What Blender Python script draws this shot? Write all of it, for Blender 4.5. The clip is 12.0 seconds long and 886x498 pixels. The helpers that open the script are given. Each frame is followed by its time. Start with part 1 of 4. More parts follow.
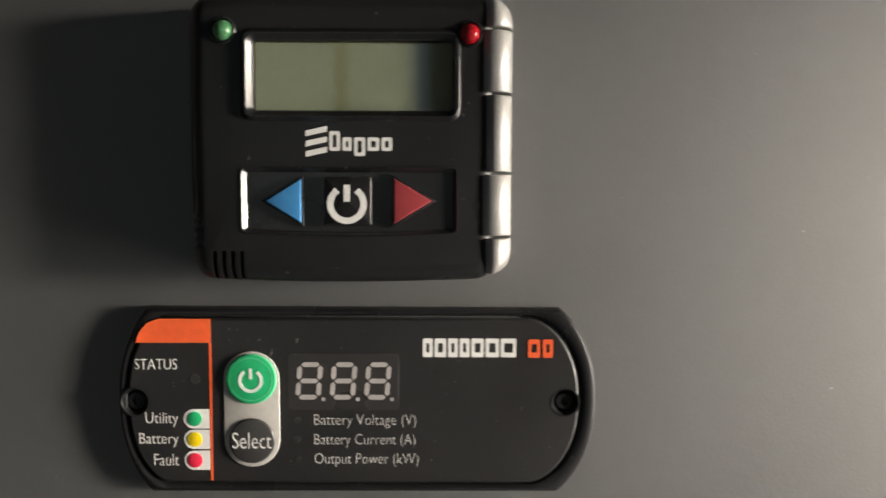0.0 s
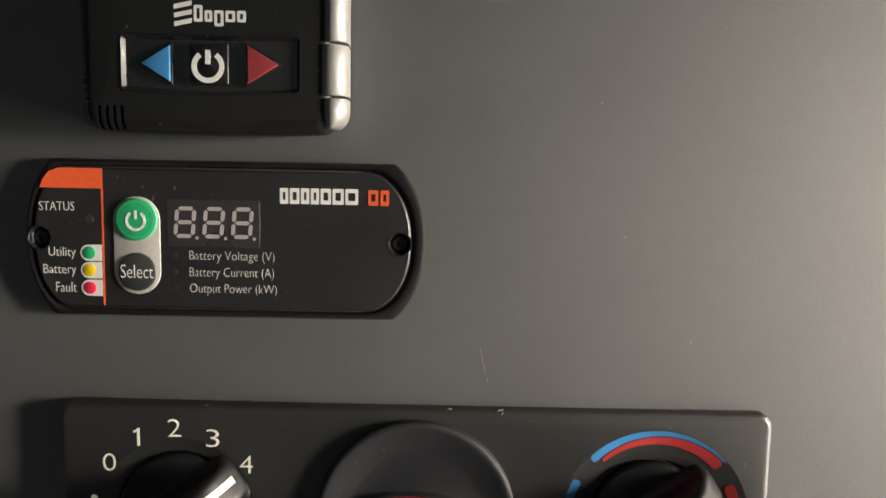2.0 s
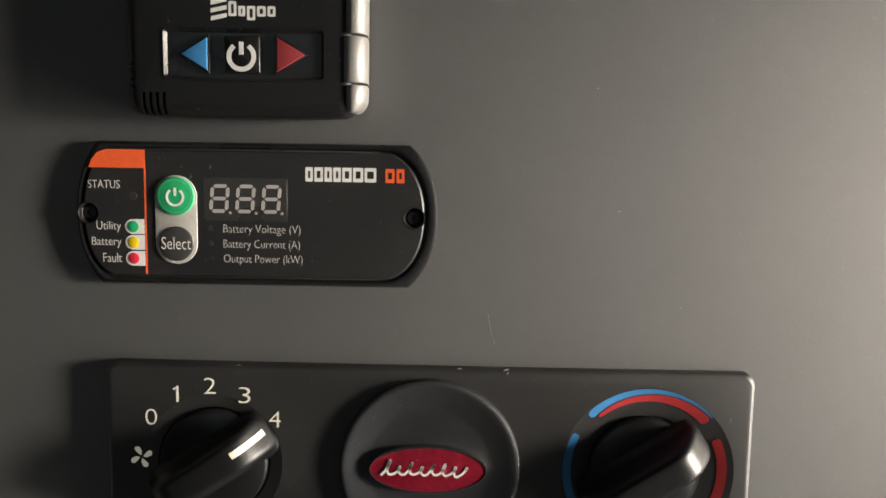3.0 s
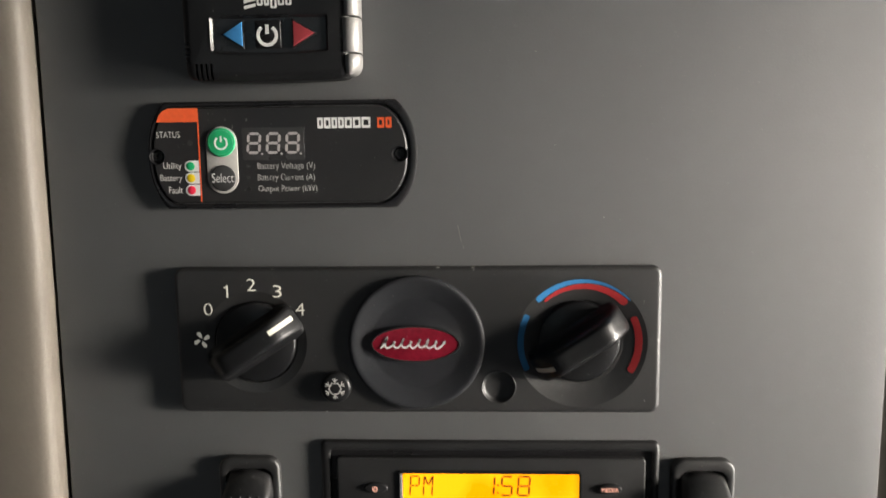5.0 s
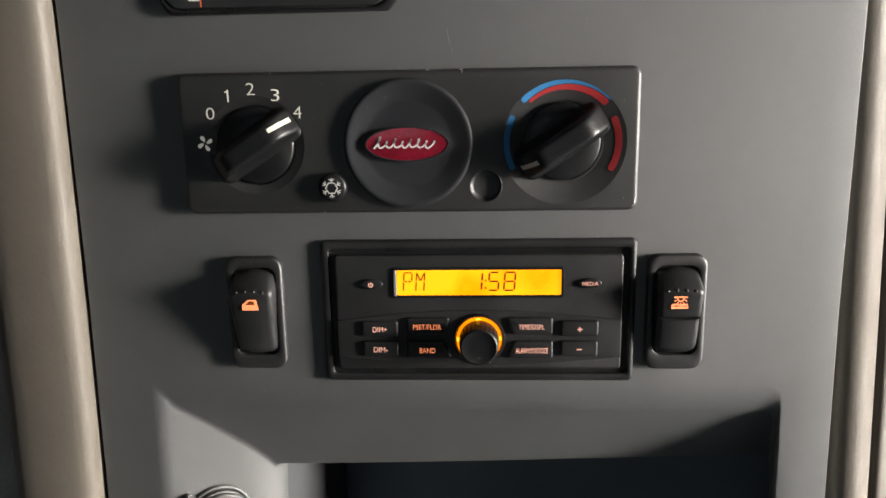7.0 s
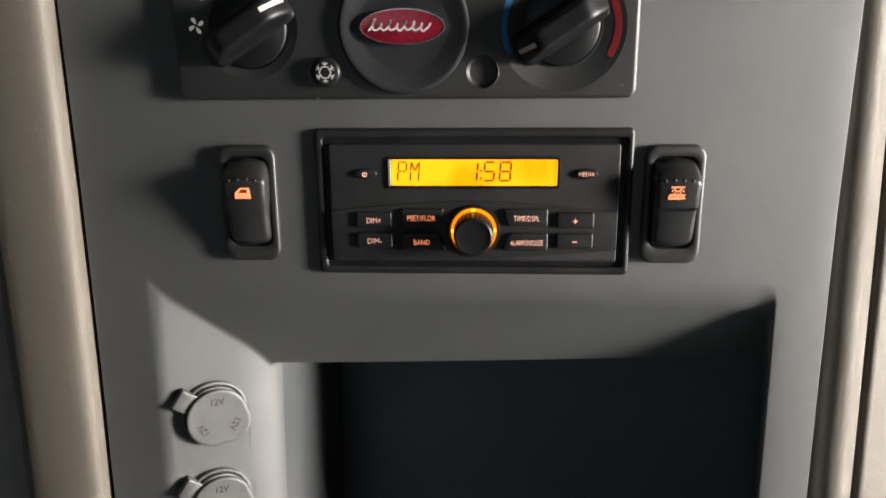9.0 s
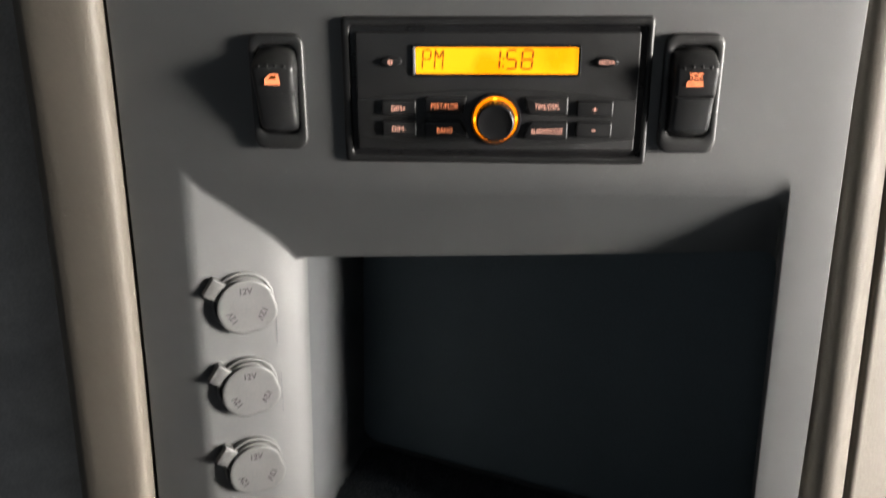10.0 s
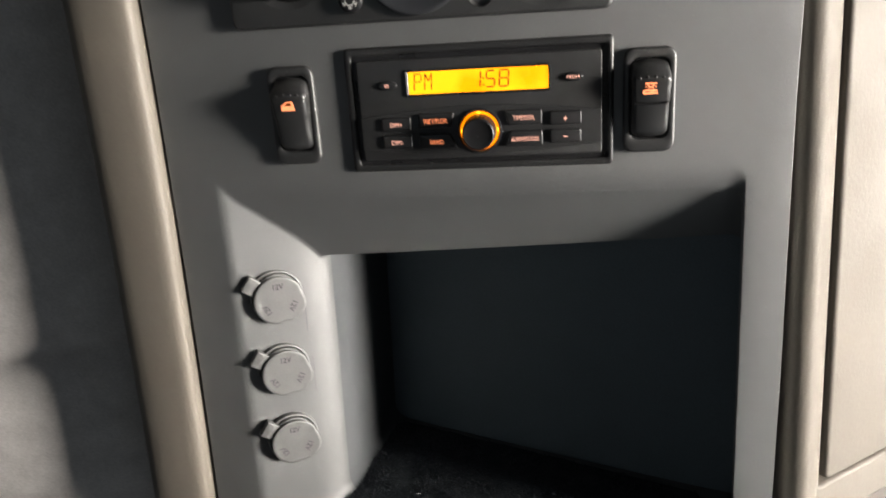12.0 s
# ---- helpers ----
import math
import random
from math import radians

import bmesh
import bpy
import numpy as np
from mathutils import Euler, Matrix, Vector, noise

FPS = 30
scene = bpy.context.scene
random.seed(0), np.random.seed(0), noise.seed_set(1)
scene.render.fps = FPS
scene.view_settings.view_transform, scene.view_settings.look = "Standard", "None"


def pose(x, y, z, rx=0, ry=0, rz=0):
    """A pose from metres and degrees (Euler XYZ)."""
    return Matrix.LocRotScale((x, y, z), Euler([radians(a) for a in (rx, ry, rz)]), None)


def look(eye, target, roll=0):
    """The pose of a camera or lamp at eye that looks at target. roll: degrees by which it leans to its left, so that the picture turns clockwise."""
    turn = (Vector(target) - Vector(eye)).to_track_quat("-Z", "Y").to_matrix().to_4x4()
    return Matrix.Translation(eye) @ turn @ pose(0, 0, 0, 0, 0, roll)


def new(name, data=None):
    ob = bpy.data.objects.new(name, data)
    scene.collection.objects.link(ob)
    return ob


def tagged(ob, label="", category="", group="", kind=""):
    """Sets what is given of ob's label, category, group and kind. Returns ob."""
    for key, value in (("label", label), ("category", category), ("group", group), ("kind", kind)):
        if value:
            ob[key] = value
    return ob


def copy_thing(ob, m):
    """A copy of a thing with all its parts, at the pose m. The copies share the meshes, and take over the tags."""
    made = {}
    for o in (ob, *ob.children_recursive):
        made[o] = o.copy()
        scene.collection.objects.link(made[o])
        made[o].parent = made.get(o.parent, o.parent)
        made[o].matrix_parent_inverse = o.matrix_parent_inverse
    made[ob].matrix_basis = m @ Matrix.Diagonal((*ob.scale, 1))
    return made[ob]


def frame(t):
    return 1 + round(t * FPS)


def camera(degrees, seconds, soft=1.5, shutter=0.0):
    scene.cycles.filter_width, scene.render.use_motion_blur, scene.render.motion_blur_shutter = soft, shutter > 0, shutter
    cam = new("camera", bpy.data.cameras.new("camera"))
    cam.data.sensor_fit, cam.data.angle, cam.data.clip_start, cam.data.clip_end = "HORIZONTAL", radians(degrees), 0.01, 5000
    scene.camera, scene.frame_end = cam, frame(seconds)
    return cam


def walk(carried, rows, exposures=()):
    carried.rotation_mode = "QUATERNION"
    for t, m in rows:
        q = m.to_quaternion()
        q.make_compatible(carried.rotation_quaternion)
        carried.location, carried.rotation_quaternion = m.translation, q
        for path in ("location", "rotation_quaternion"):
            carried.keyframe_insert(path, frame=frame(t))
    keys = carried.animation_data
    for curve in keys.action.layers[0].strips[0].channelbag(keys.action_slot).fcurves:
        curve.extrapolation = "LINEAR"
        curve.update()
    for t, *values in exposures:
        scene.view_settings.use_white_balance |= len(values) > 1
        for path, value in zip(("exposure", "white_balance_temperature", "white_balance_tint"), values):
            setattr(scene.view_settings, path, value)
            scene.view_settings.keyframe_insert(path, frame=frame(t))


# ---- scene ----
cam = camera(60.1, 12.0, 1.5, 0.4)
PATH = [
    (0, (-0.03448, -0.18084, 1.30824), (-0.02426, 1.81361, 1.15977), 0.15),
    (0.3, (-0.01960, -0.18730, 1.30900), (-0.01890, 1.80590, 1.15030), -0.38),
    (0.5, (-0.00749, -0.19212, 1.30915), (0.01139, 1.80096, 1.14397), -0.74),
    (0.75, (0.00480, -0.19415, 1.29875), (0.05621, 1.80063, 1.16384), -0.61),
    (1, (0.00998, -0.19570, 1.28495), (0.01776, 1.79964, 1.14881), -0.49),
    (1.3, (0.00760, -0.20300, 1.28050), (0.00717, 1.79262, 1.14817), 0.13),
    (1.5, (0.00626, -0.20848, 1.28021), (0.00510, 1.78437, 1.11122), 0.55),
    (1.8, (0.00670, -0.21390, 1.28070), (0.00889, 1.77494, 1.06975), 0.86),
    (2, (0.00718, -0.21767, 1.28103), (0.00833, 1.77081, 1.06668), 1.07),
    (2.2, (0.00760, -0.22310, 1.28030), (0.00374, 1.76155, 1.03299), 1.16),
    (2.5, (0.00784, -0.23175, 1.27824), (-0.00491, 1.75549, 1.05304), 1.30),
    (4.3, (0.00507, -0.26119, 1.27504), (-0.06026, 1.72533, 1.05265), -0.37),
    (4.5, (0.00719, -0.27300, 1.27449), (-0.04743, 1.71021, 1.02175), -0.48),
    (4.75, (0.01615, -0.29700, 1.26950), (-0.03945, 1.68609, 1.01601), -0.60),
    (5, (0.02620, -0.31845, 1.26381), (-0.06095, 1.66038, 0.98697), -0.73),
    (5.5, (0.03277, -0.32916, 1.25552), (-0.06532, 1.64538, 0.95289), -0.94),
    (5.8, (0.03060, -0.34460, 1.22750), (-0.06431, 1.62976, 0.92269), -0.89),
    (6, (0.02942, -0.35044, 1.21295), (-0.05510, 1.61689, 0.86299), -0.86),
    (6.25, (0.03010, -0.34770, 1.20915), (-0.06253, 1.61357, 0.82855), -0.91),
    (6.5, (0.03133, -0.34503, 1.20850), (-0.06355, 1.61034, 0.79920), -0.96),
    (7, (0.03309, -0.34642, 1.20926), (-0.06776, 1.60217, 0.77014), -1.04),
    (7.2, (0.03400, -0.34650, 1.20900), (-0.06200, 1.60000, 0.75200), -1.02),
    (8.8, (0.03550, -0.35000, 1.18000), (-0.06255, 1.57688, 0.65320), -0.50),
    (9, (0.03641, -0.35045, 1.17712), (-0.07060, 1.57256, 0.63804), -0.50),
    (9.2, (0.03490, -0.35130, 1.17620), (-0.06095, 1.56248, 0.60325), -0.41),
    (9.35, (0.03320, -0.35285, 1.17570), (-0.06825, 1.56095, 0.60379), -0.34),
    (9.5, (0.03225, -0.35552, 1.17352), (-0.08365, 1.55391, 0.58988), -0.27),
    (9.8, (0.03260, -0.36530, 1.15770), (-0.08800, 1.54470, 0.57687), -0.23),
    (10, (0.03374, -0.37295, 1.14505), (-0.10799, 1.52136, 0.51935), -0.21),
    (10.2, (0.03660, -0.37990, 1.13800), (-0.11921, 1.50600, 0.49063), -0.35),
    (10.5, (0.04406, -0.39051, 1.13352), (-0.14107, 1.49499, 0.49272), -0.55),
    (10.7, (0.05020, -0.39850, 1.13010), (-0.14816, 1.48902, 0.49929), -0.89),
    (11, (0.05920, -0.40512, 1.12676), (-0.14907, 1.46700, 0.45460), -1.41),
    (11.5, (0.06891, -0.40405, 1.13507), (-0.16905, 1.46251, 0.45731), -2.57),
    (11.7, (0.07030, -0.40810, 1.14540), (-0.17283, 1.46387, 0.48463), -3.11),
    (12, (0.07085, -0.42365, 1.16590), (-0.21707, 1.44600, 0.51665), -3.92),
]
EXPOSURES = [(0.0, 0.76, 6900, 10), (0.5, 0.67, 6900, 10), (1.0, 0.54, 7000, 10), (2.5, 0.56, 7000, 10), (5.0, 0.56, 6600, 10), (6.5, 0.55, 6450, 10), (9.0, 0.56, 6400, 10), (10.5, 0.68, 6430, 10), (12.0, 0.8, 6450, 10)]
walk(cam, [(t, look(eye, target, roll)) for t, eye, target, roll in PATH], EXPOSURES)

# ---- world, sun, large lights ----
SUN_AZIMUTH, SUN_ELEVATION = 16.6, 4.0      # degrees out of the panel's plane, degrees above level
world = bpy.data.worlds.new("world")
scene.world = world
world.use_nodes = True
wn = world.node_tree
sky = wn.nodes.new("ShaderNodeTexSky")
sky.sky_type, sky.sun_disc = "NISHITA", False
sky.sun_elevation, sky.sun_rotation = radians(20), radians(90 + SUN_AZIMUTH)
wn.links.new(sky.outputs[0], wn.nodes["Background"].inputs[0])
wn.nodes["Background"].inputs[1].default_value = 0.05

sun_from = Vector((math.cos(radians(SUN_AZIMUTH)), -math.sin(radians(SUN_AZIMUTH)), math.tan(radians(SUN_ELEVATION))))
sun = new("sun", bpy.data.lights.new("sun", "SUN"))
sun.data.energy, sun.data.angle, sun.data.color = 4.2, radians(10.0), (1.0, 0.912, 0.82)
sun.matrix_world = look(sun_from * 3, (0, 0, 0))

window_light = new("window_light", bpy.data.lights.new("window_light", "AREA"))
window_light.data.shape, window_light.data.size, window_light.data.size_y = "RECTANGLE", 0.46, 0.86
window_light.data.energy, window_light.data.color = 17, (1.0, 0.97, 0.94)
window_light.matrix_world = look((1.56, -0.34, 1.05), (0, -0.1, 1.1))

front_light = new("front_light", bpy.data.lights.new("front_light", "AREA"))
front_light.data.shape, front_light.data.size, front_light.data.size_y = "RECTANGLE", 0.60, 0.48
front_light.data.energy, front_light.data.color = 0.20, (0.74, 0.88, 1.0)
front_light.matrix_world = look((-0.37, -1.80, 1.46), (-0.2, 0, 1.1))


# ---- materials ----
def shader(name, base, rough=0.5, metal=0.0, grain=0.0, grain_size=0.001, vary=0.12, vary_size=0.03, rough_vary=0.08,
           specular=0.5, emit=0.0, coat=0.0, coat_rough=0.12, ior=1.5, dust=0.0):
    """A node material: colour with variation at two scales, gloss that wanders, fine relief of the given size in metres."""
    m = bpy.data.materials.new(name)
    m.use_nodes = True
    nt = m.node_tree
    n, link = nt.nodes, nt.links.new
    b = n["Principled BSDF"]
    co = n.new("ShaderNodeTexCoord")
    big = n.new("ShaderNodeTexNoise")
    big.inputs["Scale"].default_value, big.inputs["Detail"].default_value = 1 / vary_size, 5
    fine = n.new("ShaderNodeTexNoise")
    fine.inputs["Scale"].default_value, fine.inputs["Detail"].default_value = 0.6 / grain_size, 3
    link(co.outputs["Object"], big.inputs["Vector"])
    link(co.outputs["Object"], fine.inputs["Vector"])
    add = n.new("ShaderNodeMath")
    add.operation = "ADD"
    link(big.outputs["Fac"], add.inputs[0])
    link(fine.outputs["Fac"], add.inputs[1])
    ramp = n.new("ShaderNodeMapRange")
    ramp.inputs["From Min"].default_value, ramp.inputs["From Max"].default_value = 0.6, 1.4
    ramp.inputs["To Min"].default_value, ramp.inputs["To Max"].default_value = 1 - vary, 1 + vary
    link(add.outputs[0], ramp.inputs["Value"])
    mul = n.new("ShaderNodeVectorMath")
    mul.operation = "SCALE"
    mul.inputs[0].default_value = base
    link(ramp.outputs[0], mul.inputs["Scale"])
    colour = mul.outputs[0]
    if dust:
        spots = n.new("ShaderNodeTexNoise")
        spots.inputs["Scale"].default_value, spots.inputs["Detail"].default_value = 700, 2
        link(co.outputs["Object"], spots.inputs["Vector"])
        pick = n.new("ShaderNodeMapRange")
        pick.inputs["From Min"].default_value, pick.inputs["From Max"].default_value = 0.72, 0.80
        pick.inputs["To Max"].default_value = dust
        link(spots.outputs["Fac"], pick.inputs["Value"])
        mix = n.new("ShaderNodeMix")
        mix.data_type = "RGBA"
        mix.inputs["B"].default_value = (0.5, 0.48, 0.44, 1)
        link(pick.outputs[0], mix.inputs["Factor"])
        link(colour, mix.inputs["A"])
        colour = mix.outputs["Result"]
    link(colour, b.inputs["Base Color"])
    gl = n.new("ShaderNodeMapRange")
    gl.inputs["From Min"].default_value, gl.inputs["From Max"].default_value = 0.3, 0.7
    gl.inputs["To Min"].default_value, gl.inputs["To Max"].default_value = rough - rough_vary, rough + rough_vary
    link(big.outputs["Fac"], gl.inputs["Value"])
    link(gl.outputs[0], b.inputs["Roughness"])
    b.inputs["Metallic"].default_value = metal
    b.inputs["Specular IOR Level"].default_value = specular
    b.inputs["IOR"].default_value = ior
    b.inputs["Coat Weight"].default_value = coat
    b.inputs["Coat Roughness"].default_value = coat_rough
    if grain:
        bump = n.new("ShaderNodeBump")
        bump.inputs["Strength"].default_value, bump.inputs["Distance"].default_value = 1.0, grain
        link(fine.outputs["Fac"], bump.inputs["Height"])
        link(bump.outputs[0], b.inputs["Normal"])
    if emit:
        b.inputs["Emission Color"].default_value = (*base, 1)
        b.inputs["Emission Strength"].default_value = emit
    return m


GREY = shader("grey_moulded_plastic", (0.0382, 0.0418, 0.0413), 0.65, ior=2.35, grain=0.000045, grain_size=0.00055, vary=0.10, vary_size=0.05, rough_vary=0.015, dust=0.1)
DARK = shader("dark_satin_plastic", (0.009, 0.0092, 0.0092), 0.50, ior=1.85, grain=0.000014, grain_size=0.0006, rough_vary=0.03, dust=0.2)
CAPGREY = shader("cap_plastic", (0.012, 0.0135, 0.017), 0.55, ior=1.6, grain=0.00001, grain_size=0.0005, dust=0.2)
BLACK = shader("black_plastic", (0.010, 0.0102, 0.011), 0.42, specular=0.4, grain=0.00001, grain_size=0.0005, dust=0.25)
GLOSS = shader("black_gloss_plastic", (0.012, 0.012, 0.013), 0.30, vary=0.2, dust=0.2)
PLATE = shader("printed_black_overlay", (0.018, 0.018, 0.0185), 0.42, grain=0.000008, grain_size=0.0004, dust=0.25)
RADIO = shader("radio_black_plastic", (0.020, 0.0204, 0.0208), 0.46, ior=1.5, grain=0.00001, grain_size=0.0004)
KEYPAD = shader("radio_key_rubber", (0.016, 0.0163, 0.017), 0.40, ior=1.5, grain=0.00001, grain_size=0.0004)
SILVER = shader("silver_painted_plastic", (0.30, 0.295, 0.285), 0.46, metal=0.35, grain=0.00002, grain_size=0.0003)
CHROME = shader("chrome", (0.75, 0.74, 0.72), 0.15, metal=1.0)
WHITE = shader("white_print", (0.82, 0.82, 0.80), 0.5)
PRINT = shader("grey_white_print", (0.70, 0.69, 0.66), 0.5)
POINTER = shader("cream_pointer", (0.66, 0.63, 0.54), 0.45)
CREAM = shader("backlit_cream_print", (0.60, 0.58, 0.50), 0.5, emit=0.22)
ORANGE = shader("orange_print", (0.86, 0.125, 0.035), 0.5)
BLUE = shader("blue_print", (0.042, 0.231, 0.504), 0.45)
RED = shader("red_print", (0.462, 0.032, 0.035), 0.45)
DULLRED = shader("dull_red_key", (0.294, 0.035, 0.042), 0.45)
GREEN = shader("green_key", (0.010, 0.42, 0.155), 0.4)
MINT = shader("pale_green_key_rim", (0.11, 0.50, 0.27), 0.4)
YELLOW = shader("yellow_lens", (0.85, 0.63, 0.012), 0.4)
PINK = shader("red_lens", (0.80, 0.030, 0.075), 0.4)
LENSRED = shader("red_led_lens", (0.26, 0.006, 0.010), 0.15)
LENSGREEN = shader("green_led_lens", (0.055, 0.17, 0.075), 0.15)
PILL = shader("grey_key_strip", (0.48, 0.47, 0.44), 0.45)
SELECT = shader("dark_key", (0.045, 0.045, 0.045), 0.35)
LCD = shader("unlit_display", (0.175, 0.19, 0.105), 0.07, vary=0.05, rough_vary=0.02, ior=1.6)
SEGOFF = shader("unlit_segment", (0.44, 0.42, 0.41), 0.5)
SMOKE = shader("smoked_window", (0.034, 0.033, 0.033), 0.3)
AMBER = shader("lit_amber_display", (1.0, 0.27, 0.0), 0.3, emit=0.85, vary=0.03)


def uneven_glow(m, other, size):
    """The lit colour wanders towards another one, as over the small lamps behind a display."""
    nt = m.node_tree
    b, co = nt.nodes["Principled BSDF"], nt.nodes["Texture Coordinate"]
    spots = nt.nodes.new("ShaderNodeTexNoise")
    spots.inputs["Scale"].default_value, spots.inputs["Detail"].default_value = 1 / size, 0
    nt.links.new(co.outputs["Object"], spots.inputs["Vector"])
    mix = nt.nodes.new("ShaderNodeMix")
    mix.data_type = "RGBA"
    mix.inputs["A"].default_value = b.inputs["Emission Color"].default_value
    mix.inputs["B"].default_value = (*other, 1)
    step = nt.nodes.new("ShaderNodeMapRange")
    step.inputs["From Min"].default_value, step.inputs["From Max"].default_value = 0.38, 0.62
    nt.links.new(spots.outputs["Fac"], step.inputs["Value"])
    nt.links.new(step.outputs[0], mix.inputs["Factor"])
    nt.links.new(mix.outputs["Result"], b.inputs["Emission Color"])


uneven_glow(AMBER, (1.0, 0.43, 0.006), 0.016)
AMBERRING = shader("lit_amber_ring", (1.0, 0.24, 0.0), 0.3, emit=0.95, vary=0.15, vary_size=0.004)
AMBERLAMP = shader("small_amber_lamp", (1.0, 0.50, 0.02), 0.3, emit=2.2, vary=0.05)
SEGON = shader("display_segment", (0.20, 0.05, 0.0), 0.5)
BACKLIT = shader("backlit_orange_print", (1.0, 0.29, 0.12), 0.5, emit=0.62)
BACKDIM = shader("backlit_pale_print", (1.0, 0.50, 0.38), 0.5, emit=0.3)
BADGE = shader("red_enamel", (0.20, 0.008, 0.022), 0.22, coat=0.6, vary=0.3, vary_size=0.006)
FRAME = shader("radio_frame_plastic", (0.013, 0.0133, 0.0137), 0.46, ior=1.55, grain=0.00001, grain_size=0.0005)
ROCKER = shader("rocker_plastic", (0.021, 0.0215, 0.0218), 0.42, ior=1.6, grain=0.00001, grain_size=0.0005, dust=0.25)
KNOB = shader("knob_plastic", (0.006, 0.0064, 0.0072), 0.40, ior=1.5, grain=0.00001, grain_size=0.0005, dust=0.2)
BEIGE = shader("beige_vinyl", (0.124, 0.110, 0.090), 0.68, grain=0.00012, grain_size=0.0016, vary=0.06, vary_size=0.08)
BEIGEFINE = shader("beige_smooth_vinyl", (0.143, 0.127, 0.104), 0.58, grain=0.00008, grain_size=0.0013, vary=0.06, vary_size=0.08)
CAPS = shader("socket_cap_rubber", (0.072, 0.073, 0.071), 0.55, vary=0.3, vary_size=0.005, ior=2.1, grain=0.000012, grain_size=0.0006, dust=0.3)
PILE = shader("black_carpet_fibre", (0.036, 0.042, 0.050), 0.8, vary=0.5, vary_size=0.004, specular=0.25)
CARPET = shader("black_carpet", (0.026, 0.029, 0.033), 0.95, grain=0.0012, grain_size=0.0012, vary=0.6, vary_size=0.01, specular=0.1, dust=0.15)
PLINTH = shader("plinth_vinyl", (0.075, 0.066, 0.055), 0.75)
# pocket back: panel plastic made paler and bluer, fill light put into its colour
BACKFILL = shader("pocket_back_fill_in_colour", (0.122, 0.152, 0.172), 0.66, ior=1.5, grain=0.000018, grain_size=0.0008, dust=0.25)
# pocket side walls: the same plastic, lifted less to brighten the shaded wall
SIDEFILL = shader("pocket_side_fill_in_colour", (0.056, 0.061, 0.065), 0.66, ior=1.7, grain=0.000018, grain_size=0.0008, dust=0.25)
PADDING = shader("dark_grey_upholstery", (0.56, 0.54, 0.52), 0.9, grain=0.00008, grain_size=0.0009, vary=0.22, vary_size=0.02)
CABWALL = shader("cab_lining", (0.10, 0.10, 0.10), 0.8, grain=0.0003, grain_size=0.002)
CABDARK = shader("dark_cab_lining", (0.05, 0.055, 0.065), 0.8, grain=0.0003, grain_size=0.002)
CABFLOOR = shader("cab_floor_vinyl", (0.30, 0.33, 0.36), 0.7, grain=0.0003, grain_size=0.002)
GLASS = shader("window_glass", (0.9, 0.95, 0.95), 0.02, vary=0.0, rough_vary=0.0)
GLASS.node_tree.nodes["Principled BSDF"].inputs["Transmission Weight"].default_value = 1.0


# ---- mesh helpers: millimetres, x along the panel, z up from 1 m, d out of the panel ----
def at(x, z, d):
    return Vector((x / 1000, -d / 1000, 1 + z / 1000))


def rr(x0, x1, z0, z1, r, n=5):
    pts = []
    for cx, cz, a in ((x1 - r, z1 - r, 0), (x0 + r, z1 - r, 90), (x0 + r, z0 + r, 180), (x1 - r, z0 + r, 270)):
        for i in range(n + 1):
            w = radians(a + 90 * i / n)
            pts.append((cx + r * math.cos(w), cz + r * math.sin(w)))
    return pts


def oval(cx, cz, a, b=None, n=40):
    b = a if b is None else b
    return [(cx + a * math.cos(i * math.tau / n), cz + b * math.sin(i * math.tau / n)) for i in range(n)]


def turned(pts, cx, cz, degrees):
    c, s = math.cos(radians(degrees)), math.sin(radians(degrees))
    return [(cx + (x - cx) * c - (z - cz) * s, cz + (x - cx) * s + (z - cz) * c) for x, z in pts]


def inset(pts, i):
    """The outline (counter-clockwise) moved inwards by i."""
    if not i:
        return list(pts)
    out, n = [], len(pts)
    for k in range(n):
        a, b, c = Vector(pts[k - 1]), Vector(pts[k]), Vector(pts[(k + 1) % n])
        u, v = (b - a).normalized(), (c - b).normalized()
        nu, nv = Vector((-u.y, u.x)), Vector((-v.y, v.x))
        m = nu + nv
        m = m / max(m.dot(nu), 0.35) if m.length > 1e-6 else nu
        out.append(tuple(b + m * i))
    return out


def loft(bm, rings, cap_first=True, cap_last=True, closed=True):
    rows = [[bm.verts.new(p) for p in ring] for ring in rings]
    n = len(rows[0])
    for a, b in zip(rows, rows[1:]):
        for k in range(n if closed else n - 1):
            bm.faces.new((a[k], a[(k + 1) % n], b[(k + 1) % n], b[k]))
    if cap_first:
        bm.faces.new(rows[0][::-1])
    if cap_last:
        bm.faces.new(rows[-1])
    return bm


def flat(pts, d):
    return [at(x, z, d) for x, z in pts]


def slab(pts, d0, d1, bev=0.5, steps=3, bm=None):
    """A slab with that outline between the two depths, its front edge rounded by bev."""
    bm = bm or bmesh.new()
    rings = [flat(pts, d0)]
    for k in range(steps + 1):
        w = math.pi / 2 * k / steps
        rings.append(flat(inset(pts, bev * (1 - math.cos(w))), d1 - bev + bev * math.sin(w)))
    return loft(bm, rings)


def surround(outer, inner, d0, d1, bev, d2, bm=None, inner_bev=None):
    """A frame between two outlines of as many points, back at d0, front at d1, its inner side down to d2."""
    bm = bm or bmesh.new()
    k = bev * 0.35
    b = bev if inner_bev is None else inner_bev
    q = b * 0.35
    rings = [flat(outer, d0), flat(outer, d1 - bev), flat(inset(outer, k), d1 - k), flat(inset(outer, bev), d1),
             flat(inset(inner, -b), d1), flat(inset(inner, -q), d1 - q), flat(inner, d1 - b), flat(inner, d2), flat(outer, d0)]
    return loft(bm, rings, False, False)


